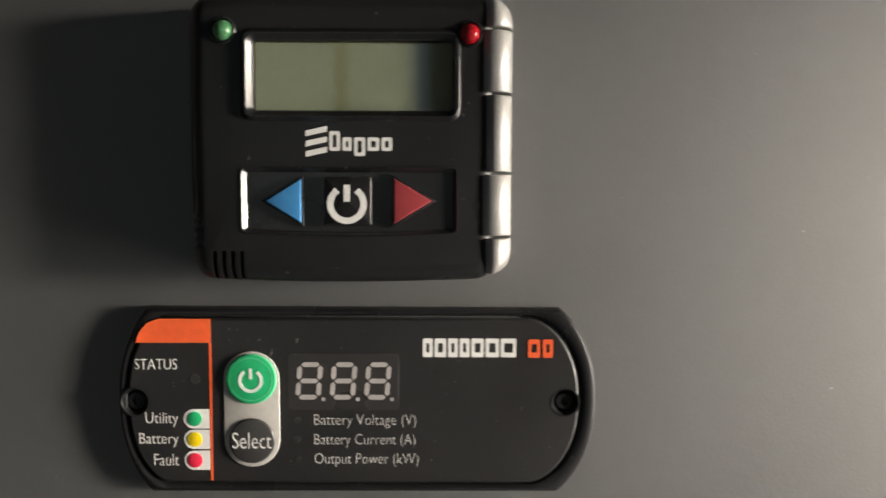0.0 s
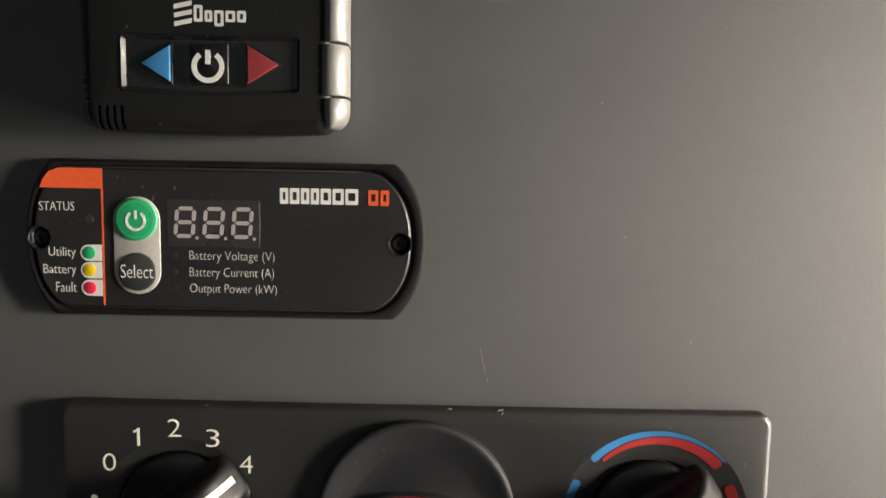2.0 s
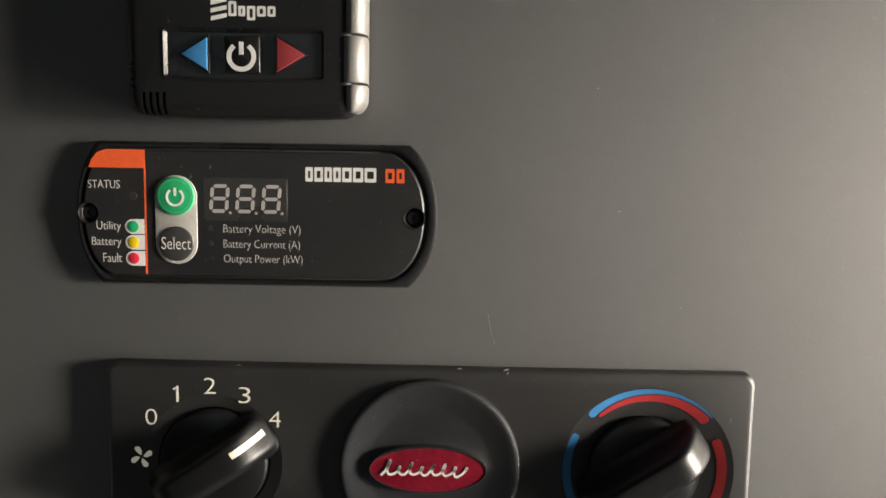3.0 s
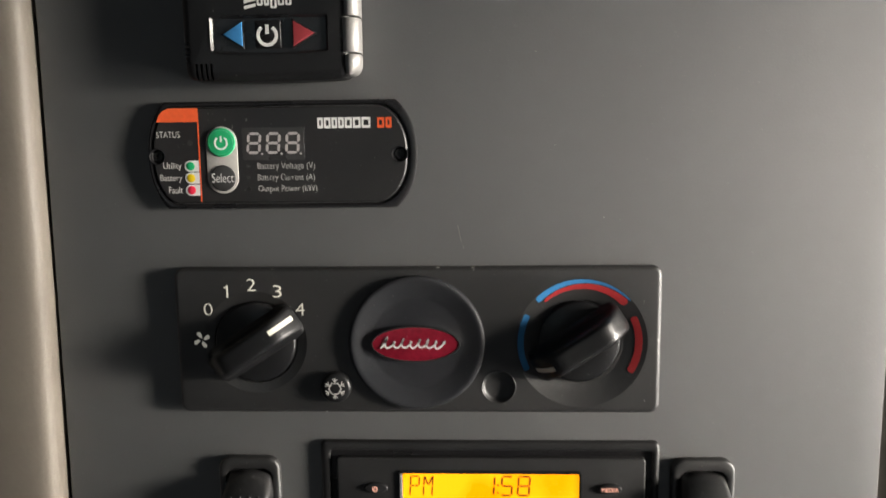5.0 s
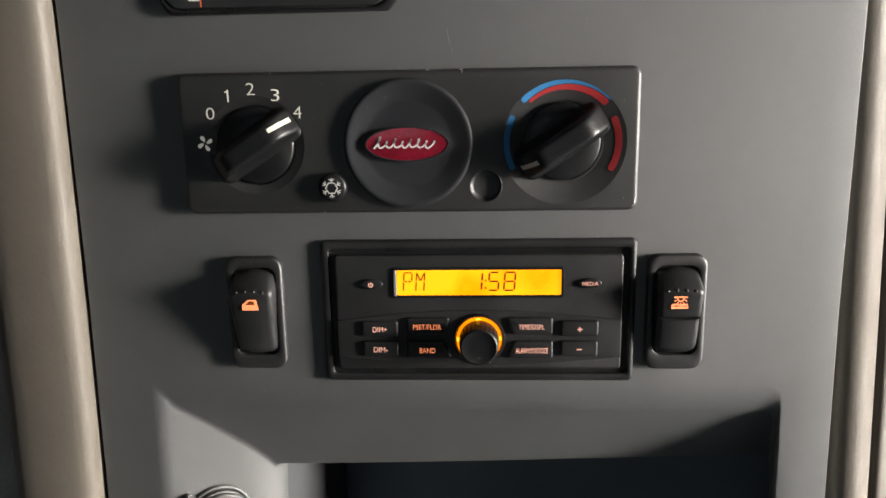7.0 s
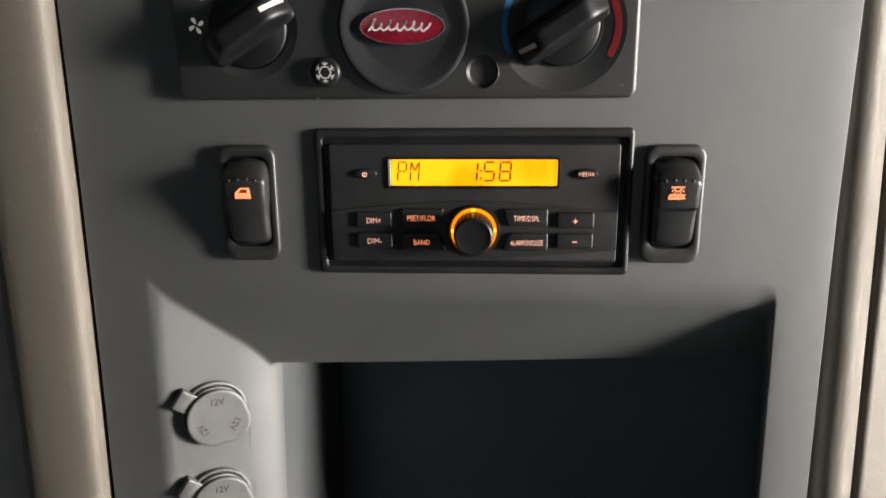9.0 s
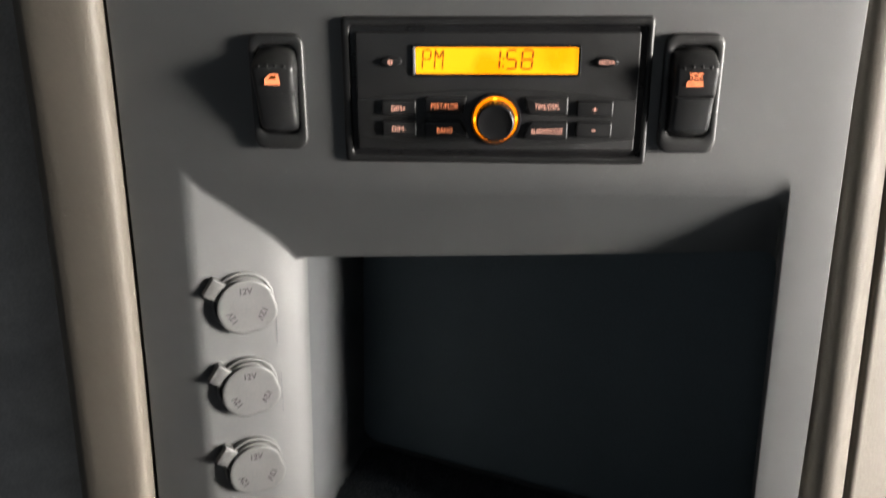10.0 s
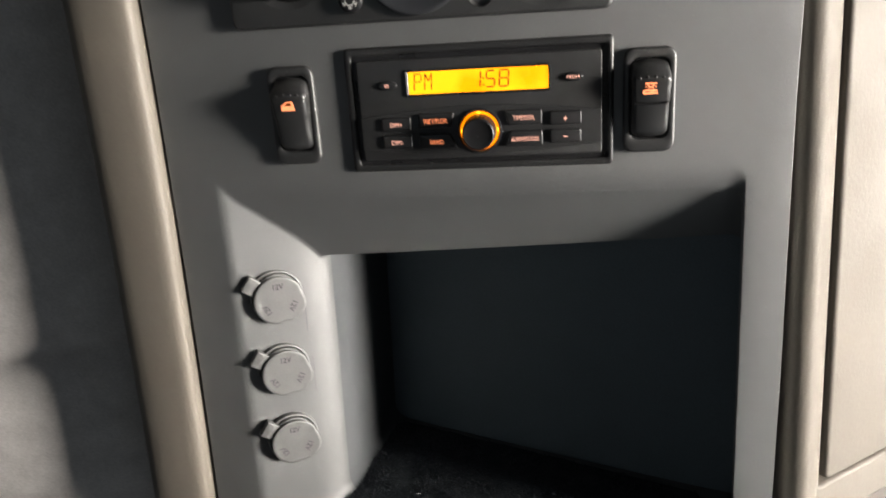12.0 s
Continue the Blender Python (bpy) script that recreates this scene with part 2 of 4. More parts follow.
def finish(name, bm, material, smooth=32):
    bmesh.ops.remove_doubles(bm, verts=bm.verts, dist=1e-7)
    bmesh.ops.recalc_face_normals(bm, faces=bm.faces)
    me = bpy.data.meshes.new(name)
    bm.to_mesh(me)
    bm.free()
    me.materials.append(material)
    for p in me.polygons:
        p.use_smooth = True
    me.set_sharp_from_angle(angle=radians(smooth))
    return me


def root_of(ob):
    while ob.parent:
        ob = ob.parent
    return ob


def part(name, bm, material, parent, label="", smooth=32):
    """One mesh under a thing or a part; the bmesh is in world metres."""
    me = finish(name, bm, material, smooth)
    me.transform(Matrix.Translation(-root_of(parent).location))
    ob = new(name, me)
    ob.parent = parent
    return tagged(ob, label)


def thing(name, base, label, category, group="", kind=""):
    ob = new(name)
    ob.location = base
    ob.empty_display_size = 0.02
    return tagged(ob, label, category, group, kind)


def structure(name, bm, material, label, category, smooth=32):
    return tagged(new(name, finish(name, bm, material, smooth)), label, category, kind="structure")


def lettering(text, x0, x1, z0, z1, d, material, parent, turn=0, weight=0.0, name="lettering", place=None):
    """Words fitted into a box of the panel (mm), a hair proud of what they are printed on."""
    cu = bpy.data.curves.new("words", "FONT")
    cu.body, cu.size, cu.extrude, cu.offset = text, 1.0, 0.004, weight
    cu.resolution_u = 3
    tmp = new("words", cu)
    bpy.context.view_layer.update()
    me = bpy.data.meshes.new_from_object(tmp.evaluated_get(bpy.context.evaluated_depsgraph_get()))
    bpy.data.objects.remove(tmp)
    bpy.data.curves.remove(cu)
    xs, ys = [v.co.x for v in me.vertices], [v.co.y for v in me.vertices]
    lo, hi = (min(xs), min(ys)), (max(xs), max(ys))
    cx, cz = (x0 + x1) / 2, (z0 + z1) / 2
    c, s = math.cos(radians(turn)), math.sin(radians(turn))
    for v in me.vertices:
        x = ((v.co.x - lo[0]) / max(hi[0] - lo[0], 1e-6) - 0.5) * (x1 - x0)
        z = ((v.co.y - lo[1]) / max(hi[1] - lo[1], 1e-6) - 0.5) * (z1 - z0)
        h = 0.08 if v.co.z > 0 else 0.0
        x, z = cx + x * c - z * s, cz + x * s + z * c
        v.co = place(x, z, d + h) if place else at(x, z, d + h)
    me.materials.clear()
    me.materials.append(material)
    me.transform(Matrix.Translation(-root_of(parent).location))
    ob = new(name, me)
    ob.parent = parent
    return ob


def cut(bm, *cutters):
    """The solid less the cutters, by a boolean, evaluated here."""
    def solid(b):
        bmesh.ops.recalc_face_normals(b, faces=b.faces)
        me = bpy.data.meshes.new("solid")
        b.to_mesh(me)
        b.free()
        return new("solid", me)
    ob = solid(bm)
    tools = [solid(c) for c in cutters]
    for t in tools:
        mod = ob.modifiers.new("cut", "BOOLEAN")
        mod.operation, mod.object, mod.solver = "DIFFERENCE", t, "EXACT"
    bpy.context.view_layer.update()
    me = bpy.data.meshes.new_from_object(ob.evaluated_get(bpy.context.evaluated_depsgraph_get()))
    out = bmesh.new()
    out.from_mesh(me)
    for o in (ob, *tools):
        bpy.data.objects.remove(o)
    return out


def strip(path, w, d, h=0.1, bm=None):
    """A flat stroke of width w along the path (mm), at depth d."""
    bm = bm or bmesh.new()
    rows = []
    for k, p in enumerate(path):
        a, b = Vector(path[max(k - 1, 0)]), Vector(path[min(k + 1, len(path) - 1)])
        u = (b - a).normalized()
        n = Vector((-u.y, u.x)) * w / 2
        l, r = Vector(p) + n, Vector(p) - n
        rows.append([at(l.x, l.y, d), at(l.x, l.y, d + h), at(r.x, r.y, d + h), at(r.x, r.y, d)])
    return loft(bm, rows)


def arc(cx, cz, r, a0, a1, n=24):
    return [(cx + r * math.cos(radians(a0 + (a1 - a0) * k / n)), cz + r * math.sin(radians(a0 + (a1 - a0) * k / n))) for k in range(n + 1)]


def block(x0, x1, y0, y1, z0, z1, bm=None):
    """A box in metres."""
    bm = bm or bmesh.new()
    ring = [(x0, y0), (x1, y0), (x1, y1), (x0, y1)]
    return loft(bm, [[Vector((x, y, z)) for x, y in ring] for z in (z0, z1)])


def power_mark(cx, cz, r, w, d, material, parent):
    bm = strip(arc(cx, cz, r, 125, 415), w, d)
    strip([(cx, cz + r * 0.15), (cx, cz + r * 1.15)], w, d, bm=bm)
    return part("power_symbol", bm, material, parent)


SEGMENTS = {"8": "abcdefg", "5": "acdfg", "1": "bc"}


def digit(ch, x, z, w, h, s, d, slant=0.08, bm=None):
    """A seven-segment figure with its lower left corner at x, z."""
    bm = bm or bmesh.new()
    g = s * 0.25
    bars = {"a": (0, h, w, h), "g": (0, h / 2, w, h / 2), "d": (0, 0, w, 0), "f": (0, h / 2, 0, h), "b": (w, h / 2, w, h),
            "e": (0, 0, 0, h / 2), "c": (w, 0, w, h / 2)}
    for key in SEGMENTS[ch]:
        x0, z0, x1, z1 = bars[key]
        u = Vector((x1 - x0, z1 - z0)).normalized()
        a, b = Vector((x0, z0)) + u * g, Vector((x1, z1)) - u * g
        n = Vector((-u.y, u.x)) * s / 2
        pts = [a, a + u * s / 2 - n, b - u * s / 2 - n, b, b - u * s / 2 + n, a + u * s / 2 + n]
        pts = [(x + p.x + slant * p.y, z + p.y) for p in pts]
        loft(bm, [flat(pts, d), flat(pts, d + 0.08)])
    return bm


# ---- the cab that closes the place ----
structure("floor", block(-1.3, 1.65, -1.9, 0.62, -0.05, 0.0), CABFLOOR, "pale grey vinyl floor of the sleeper cab", "floor")
structure("ceiling", block(-1.3, 1.65, -1.9, 0.62, 2.0, 2.05), CABDARK, "dark grey padded ceiling of the sleeper cab", "ceiling")
structure("wall_north", block(-1.3, 1.65, 0.55, 0.62, 0.0, 2.0), CABWALL, "grey lined cab wall behind the cabinet", "wall")
bm = block(-1.3, -0.68, -1.9, -1.83, 0.0, 2.0)
block(-0.06, 1.65, -1.9, -1.83, 0.0, 2.0, bm)
block(-0.68, -0.06, -1.9, -1.83, 0.0, 1.2, bm)
block(-0.68, -0.06, -1.9, -1.83, 1.72, 2.0, bm)
structure("wall_south", bm, CABWALL, "grey lined cab wall with the windscreen opening", "wall")
screen_window = thing("window_2", (-0.37, -1.865, 1.2), "clear glass windscreen of the cab with an added dark bar before it", "window", kind="structure")
# unseen bar, added only to mirror as a dark stripe in the heater display
part("reflected_bar", block(-0.292, -0.262, -1.795, -1.76, 1.19, 1.73), CABDARK, screen_window, "added dark bar that mirrors as a stripe in the heater display")
pane = part("pane", block(-0.68, -0.06, -1.87, -1.862, 1.2, 1.72), GLASS, screen_window)
pane.visible_shadow = False
structure("wall_west", block(-1.3, -1.23, -1.83, 0.55, 0.0, 2.0), CABDARK, "dark padded cab wall", "wall")
WIN = (-0.62, -0.10, 0.60, 1.50)
bm = block(1.58, 1.65, -1.83, WIN[0], 0.0, 2.0)
block(1.58, 1.65, WIN[1], 0.55, 0.0, 2.0, bm)
block(1.58, 1.65, WIN[0], WIN[1], 0.0, WIN[2], bm)
block(1.58, 1.65, WIN[0], WIN[1], WIN[3], 2.0, bm)
structure("wall_east", bm, CABWALL, "grey lined cab wall with a window opening", "wall")
window = thing("window_1", (1.61, -0.36, WIN[2]), "clear glass side window of the cab", "window", kind="structure")
pane = part("pane", block(1.606, 1.612, WIN[0], WIN[1], WIN[2], WIN[3]), GLASS, window)
pane.visible_shadow = False
structure("ground", block(-60, 60, -60, 60, -1.32, -1.22), CABDARK, "dark asphalt yard outside the cab", "ground")


# ---- the control panel with its storage pocket ----
def pocket_ring(d_left, d_right, left, top, right, bottom, top_right=None):
    """The pocket's outline; left and right lean outwards towards the bottom; depth runs from d_left to d_right."""
    top_right = top if top_right is None else top_right
    corners = [((right + 0, top_right), 10), ((left + 2, top), 3), ((left - 4, bottom), 14), ((right + 6, bottom), 4)]
    pts = []
    for k, (c, r) in enumerate(corners):
        c = Vector(c)
        a, b = Vector(corners[k - 1][0]), Vector(corners[(k + 1) % 4][0])
        p, q = c + (a - c).normalized() * r, c + (b - c).normalized() * r
        for i in range(6):
            w = i / 5
            pts.append(p * (1 - w) ** 2 + c * 2 * w * (1 - w) + q * w ** 2)
        for i in range(1, 12):
            pts.append(q.lerp(b + (c - b).normalized() * corners[(k + 1) % 4][1], i / 12))
    out = []
    for p in pts:
        w = (p.x - left) / (right - left)
        out.append(at(p.x, p.y, -(d_left + (d_right - d_left) * min(max(w, 0), 1))))
    return out


BOW = 0.10      # the panel bows back a little towards both sides


PANEL_OUT = 3.0      # mm by which the panel's face stands out


def on_panel(p):
    """A place of the panel's own drawing, brought to where the panel stands."""
    return Vector((0.035 + (p.x - 0.035) * 0.9905, p.y - PANEL_OUT / 1000, p.z))


def bowed(bm):
    for v in bm.verts:
        v.co.y += BOW * (v.co.x - 0.03) ** 2
        v.co = on_panel(v.co)
    return bm


def spread(pts, step=12):
    """The outline with points added along its sides."""
    out = []
    for k, p in enumerate(pts):
        a, b = Vector(p), Vector(pts[(k + 1) % len(pts)])
        n = max(1, round((b - a).length / step))
        out += [tuple(a.lerp(b, i / n)) for i in range(n)]
    return out


control_panel = thing("control_panel", at(20, -172, 0), "dark grey moulded plastic control panel with a storage pocket", "panel")
OUTER = [(196, 470), (-157.0, 470), (-156.4, 310), (-158.2, 119), (-160.9, 9), (-163.6, -70), (-168.8, -188), (205, -188), (203, -60), (201, 12), (199, 100), (198, 296)]
OUTER = spread(OUTER)
bm = bmesh.new()
rings = [flat(inset(OUTER, -0.3), -22), flat(inset(OUTER, -0.05), -0.6), flat(inset(OUTER, 0.0), -0.25), flat(inset(OUTER, 0.1), -0.08), flat(inset(OUTER, 0.3), -0.01)]
part("edge", bowed(loft(bmesh.new(), rings, False, False)), GREY, control_panel, smooth=24)
loft(bm, [flat(inset(OUTER, 0.3), -0.01), flat(inset(OUTER, 0.4), 0)], False, False)


def lip(dep):
    """The pocket's left edge and top edge at a depth: bent lips, then straight slopes."""
    u = math.sqrt(min(dep / 2.0, 1))
    left = (1 - u) ** 2 * -133.6 + 2 * u * (1 - u) * -130 + u * u * -126.43
    left = -80 + (dep - 28) / 0.56 if dep > 2.0 else left
    if dep > 18:
        w = (dep - 18) / 22
        left = (1 - w) ** 2 * -97.86 + 2 * w * (1 - w) * -79.6 + w * w * -78.4
    v = math.sqrt(min(dep / 4.4, 1))
    top = 65.6 - 15.6 * v if dep < 4.4 else 50 - (dep - 4.4) * 1.7
    return left, top


hole = []
for dep in (0, 0.06, 0.25, 0.55, 1.0, 1.5, 2.0, 3.1, 4.4, 8, 13, 18, 20, 22, 24, 26):
    left, top = lip(dep)
    fillet = max(0, 1 - math.sqrt(min(dep / 1.6, 1)))
    hole.append(pocket_ring(dep, dep * 0.8, left, top, 174.2 + 1.8 * fillet + 0.3 * dep, -182.3 + 1.8 * fillet, 50 - (dep * 0.8 - 4.4) * 1.7 if dep * 0.8 > 4.4 else None))

for dep, right_dep, top, top_right in ((28, 22, 9.9, 20), (28.6, 22.5, 8.6, 19.2), (30.5, 24, 6, 17), (34, 25.5, 5.8, 16.8), (37, 26.5, 5.7, 16.7), (40, 27.5, 5.6, 16.6)):
    hole.append(pocket_ring(dep, right_dep, lip(dep)[0], top, 174 + 0.375 * right_dep, -182.4, top_right))
deep_rings = [hole[-1]]
deep_rings.append(pocket_ring(144, 47, -64, 2, 192, -182.5, 12))
part("pocket_wall", bowed(loft(bmesh.new(), deep_rings, False, False)), SIDEFILL, control_panel, smooth=40)
bm2 = bmesh.new()
bm2.faces.new([bm2.verts.new(p) for p in deep_rings[-1]])
part("pocket_back", bowed(bm2), BACKFILL, control_panel, smooth=24)
loft(bm, hole, False, False)
# struts across the face keep its bow when it is filled
rim = [e for e in bm.edges if len(e.link_faces) == 1 and all(abs(v.co.y) < 1e-6 for v in e.verts)]
bmesh.ops.triangle_fill(bm, use_beauty=True, use_dissolve=False, edges=rim)
for x in range(-150, 200, 14):
    geom = [f for f in bm.faces if all(abs(v.co.y) < 1e-6 for v in f.verts)]
    geom += list({e for f in geom for e in f.edges}) + list({v for f in geom for v in f.verts})
    bmesh.ops.bisect_plane(bm, geom=geom, dist=1e-6, plane_co=(x / 1000, 0, 0), plane_no=(1, 0, 0))
part("face", bowed(bm), GREY, control_panel, smooth=24)

# carpet mat in the pocket, out over the ledge
mat_pts = [(172, 55), (171, 10), (170, -9), (167, -44), (60, -86), (-57, -132), (-64, -128), (-81, -22), (-91, -12), (-113, -3), (-117, 8), (-113, 20), (-112, 55)]
ring = [Vector((x / 1000, -y / 1000, 0)) for x, y in mat_pts][::-1]
mid = []
for k in range(len(ring)):
    for i in range(8):
        mid.append(ring[k].lerp(ring[(k + 1) % len(ring)], i / 8))
ctr = Vector((0.04, 0.02, 0))
rings = []
for f, h in ((1.0, -0.1845), (1.0, -0.1812), (0.985, -0.1798), (0.93, -0.1795), (0.8, -0.1795), (0.6, -0.1795), (0.4, -0.1795), (0.2, -0.1795)):
    rings.append([Vector((*(ctr.lerp(p, f)).xy, 1 + h + 0.0014 * noise.noise(p * 60 * f))) for p in mid])
pocket_mat = thing("pocket_mat", (0.04, 0.0, 0.819), "black short-pile carpet mat lying in the storage pocket", "mat")
part("backing", loft(bmesh.new(), rings), CARPET, pocket_mat)
rng = random.Random(4)
tufts, blades = [], []
edge_pts = [p.xy for p in mid]


def inside(x, y):
    hit = False
    for a, b in zip(edge_pts, edge_pts[1:] + edge_pts[:1]):
        if (a.y > y) != (b.y > y) and x < (b.x - a.x) * (y - a.y) / (b.y - a.y) + a.x:
            hit = not hit
    return hit


while len(blades) < 26000:
    x, y = rng.uniform(-0.118, 0.175), rng.uniform(-0.058, 0.136)
    if not inside(x, y):
        continue
    z = 0.8202 + 0.0012 * noise.noise(Vector((x, y, 0)) * 60)
    a, tall, lean = rng.uniform(0, math.tau), rng.uniform(0.0010, 0.0021), rng.uniform(0, 0.0013)
    c, q = math.cos(a) * 0.00035, math.sin(a) * 0.00035
    b = rng.uniform(0, math.tau)
    k = len(tufts)
    tufts += [(x - c, y - q, z), (x + c, y + q, z), (x + lean * math.cos(b), y + lean * math.sin(b), z + tall)]
    blades.append((k, k + 1, k + 2))
me = bpy.data.meshes.new("pile")
me.from_pydata(tufts, [], blades)
me.materials.append(PILE)
me.transform(Matrix.Translation(-pocket_mat.location))
pile = tagged(new("pile", me), kind="stuff")
pile.parent = pocket_mat
for x, y in ((-0.052, -0.02), (0.012, -0.012), (0.035, 0.02), (-0.03, 0.03), (0.07, -0.005)):
    a = rng.uniform(0, math.tau)
    c, q = math.cos(a), math.sin(a)
    path = [Vector((x + 0.0009 * k * c + 0.0004 * math.sin(k) * q, y + 0.0009 * k * q, 0.8228 + 0.0004 * math.sin(k * 2))) for k in range(4)]
    part("lint", loft(bmesh.new(), [[p + Vector((-q, c, 0)) * w * 0.00014 + Vector((0, 0, h * 0.0002)) for w, h in ((1, 0), (0, 1), (-1, 0))] for p in path]), WHITE, pocket_mat, "pale bit of lint")

# lower console: a ledge that juts out under the panel, with a low rim at both sides
bm = bmesh.new()
prof = []
for x, h in ((-168, -60), (-168, -9), (-167.2, -6.2), (-165, -4.8), (-150, -2.2), (-138, 0.0), (-134.5, -0.8), (-131, -5), (-127, -10.5), (-121, -13.2), (-112, -13.5),
             (168, -13.5), (173, -11), (176.5, -2), (178.5, 7), (182, 11.2), (190, 12), (200, 12.4), (205, 11), (208, 6), (210, -60)):
    prof.append((x, -173 + h))
rings = []
for d, drop, grow in ((-14, 3, 0), (0, 1, 0), (3, 0, 0), (20, 0, 8), (50, -1, 14), (66, -3, 15), (74, -9, 14), (77, -18, 12)):
    rings.append([at(x + (grow if x > 178 else (grow * 0.2 if x < -130 else 0)), z - (drop if drop > 0 and z > -230 else 0) + (drop if drop < 0 and z > -230 else 0), d) for x, z in prof])
tagged(new("lower_console", finish("lower_console", loft(bm, rings), GREY, 18)), "dark grey moulded ledge jutting out under the panel", "console")


# ---- posts, door and padded wall round the panel ----
def column(profile, z0, z1, lean, n=14, bow=0.0):
    """An upright with that plan (x, depth; mm), leaning sideways by lean per mm of fall."""
    bm = bmesh.new()
    rings = []
    for k in range(n + 1):
        z = z0 + (z1 - z0) * k / n
        shift = -z * lean + bow * max(0, -z) ** 2
        rings.append([at(x + shift, z, -dep) for x, dep in profile])
    return loft(bm, rings)


left_prof = [(-162, 40), (-161.6, 5), (-161.4, -1), (-161.7, -4.2), (-162.5, -6.6), (-164, -8.1), (-165.8, -8.9), (-168, -9.4), (-172, -9.7), (-180, -9.9), (-190, -9.6), (-196.4, -9.0), (-200.0, -7.9), (-202.4, -6.1), (-203.6, -3.2), (-204.1, 8), (-203.3, 40)]
left_post = thing("trim_post", at(-175, -172, 0), "beige grained vinyl trim post beside the panel", "trim post", "posts beside the panel")
bm = bmesh.new()
rings = []
for z in (480, 400, 300, 200, 100, 50, 0, -50, -100, -140, -160, -168, -173, -180, -200, -240, -420):
    under = max(0, min(1, (-168 - z) / 50))
    low = max(z, -170)
    shift = 0.033 * low - 0.000055 * low * low
    rings.append([at(x + shift + under * (14 if x < -172 else 0), z, -dep - under * 22) for x, dep in left_prof])
part("cover", loft(bm, rings), BEIGEFINE, left_post, smooth=60)

right_prof = [(203, 60), (203.4, 26), (203.8, 18), (204.6, 11.5), (205.8, 8), (207.4, 6), (209.4, 4.9), (212, 4.3), (214.5, 4.2), (216.8, 4.7), (219, 6), (221.2, 7.9), (223.5, 10.2), (226, 12.9), (228, 15.5), (228, 60)]
right_post = thing("trim_post", at(216, -184, 0), "beige grained vinyl corner post with a rounded edge", "trim post", "posts beside the panel")
part("cover", column(right_prof, -184, 480, 0.046), BEIGE, right_post, smooth=60)

E_DIR, N_DIR = (0.80, 0.60), (0.60, -0.80)      # along the turned side, and out of it (x, depth)
SIDE = (225, 12.5)


def side_at(u, z, h):
    """A place on the side that turns away: u along it, h out of it (mm)."""
    x = SIDE[0] + u * E_DIR[0] + h * N_DIR[0] - z * 0.046
    dep = SIDE[1] + u * E_DIR[1] + h * N_DIR[1]
    return at(x, z, -dep)


def side_slab(pts, h0, h1, bev, steps=4):
    bm = bmesh.new()
    rings = [[side_at(u, z, h0) for u, z in pts]]
    for k in range(steps + 1):
        w = math.pi / 2 * k / steps
        rings.append([side_at(u, z, h1 - bev + bev * math.sin(w)) for u, z in inset(pts, bev * (1 - math.cos(w)))])
    return loft(bm, rings)


cabinet = thing("side_cabinet", at(300, -184, -40), "beige vinyl-clad cabinet side turned away from the panel", "cabinet")
part("back_panel", side_slab(rr(-2, 260, -150, 475, 2), -26, -12, 1), BEIGE, cabinet)
bm = bmesh.new()
outer, inner = rr(-6, 262, -184, 482, 3, 6), rr(3.2, 258, -152.5, 477, 5, 6)
rings = [(outer, 0, -26), (outer, 0, -2.2), (outer, 0.7, -0.7), (outer, 2.2, 0.0), (outer, 3.2, 0.0), (inner, -3.6, 0.0), (inner, -2.4, 0.0), (inner, -0.8, -0.8), (inner, 0, -2.6), (inner, 0, -14)]
loft(bm, [[side_at(u, z, h) for u, z in inset(pts, i)] for pts, i, h in rings], False, False)
part("frame", bm, BEIGE, cabinet, "beige vinyl frame round the door opening", 60)
part("plinth", side_slab(rr(-6, 262, -420, -186, 2), -26, -9, 1.5), PLINTH, cabinet, "dark brown-grey plinth")
door = part("door", side_slab(rr(5.5, 255, -147, 472, 6, 6), -12, 3.5, 3.5), BEIGE, cabinet, "beige grained vinyl cabinet door, closed")

# padded wall beyond the left post
bm = bmesh.new()
rows = []
for i in range(181):
    z = -420 + 900 * i / 180
    row = []
    for k in range(41):
        x = -200 - 420 * k / 40
        seam = min(abs(z + 64 - 0.2 * (x + 284)), abs(z + 330), abs(z - 300)) / 9
        puff = 14 * (1 - math.exp(-seam ** 1.1))
        side = 1 - math.exp(-((-200 - x) / 28) ** 2)
        row.append(at(x, z, -64 + puff * 0.6 + side * 37 + 0.6 * noise.noise(Vector((x, z, 0)) * 0.02)))
    rows.append(row)
grid = [[bm.verts.new(p) for p in r] for r in rows]
for a, b in zip(grid, grid[1:]):
    for k in range(40):
        bm.faces.new((a[k], a[k + 1], b[k + 1], b[k]))
edge = [e for e in bm.edges if len(e.link_faces) == 1]
ext = bmesh.ops.extrude_edge_only(bm, edges=edge)
for v in ext["geom"]:
    if isinstance(v, bmesh.types.BMVert):
        v.co.y = 0.14
tagged(new("padded_wall_panel", finish("padded_wall_panel", bm, PADDING, 60)), "dark grey padded upholstered wall panel with a seam", "wall panel")
# cabinet carcass behind the panel
bm = block(-0.155, 0.195, 0.16, 0.545, 0.58, 1.48)
tagged(new("cabinet_carcass", finish("cabinet_carcass", bm, DARK)), "dark cabinet body behind the control panel", "cabinet")


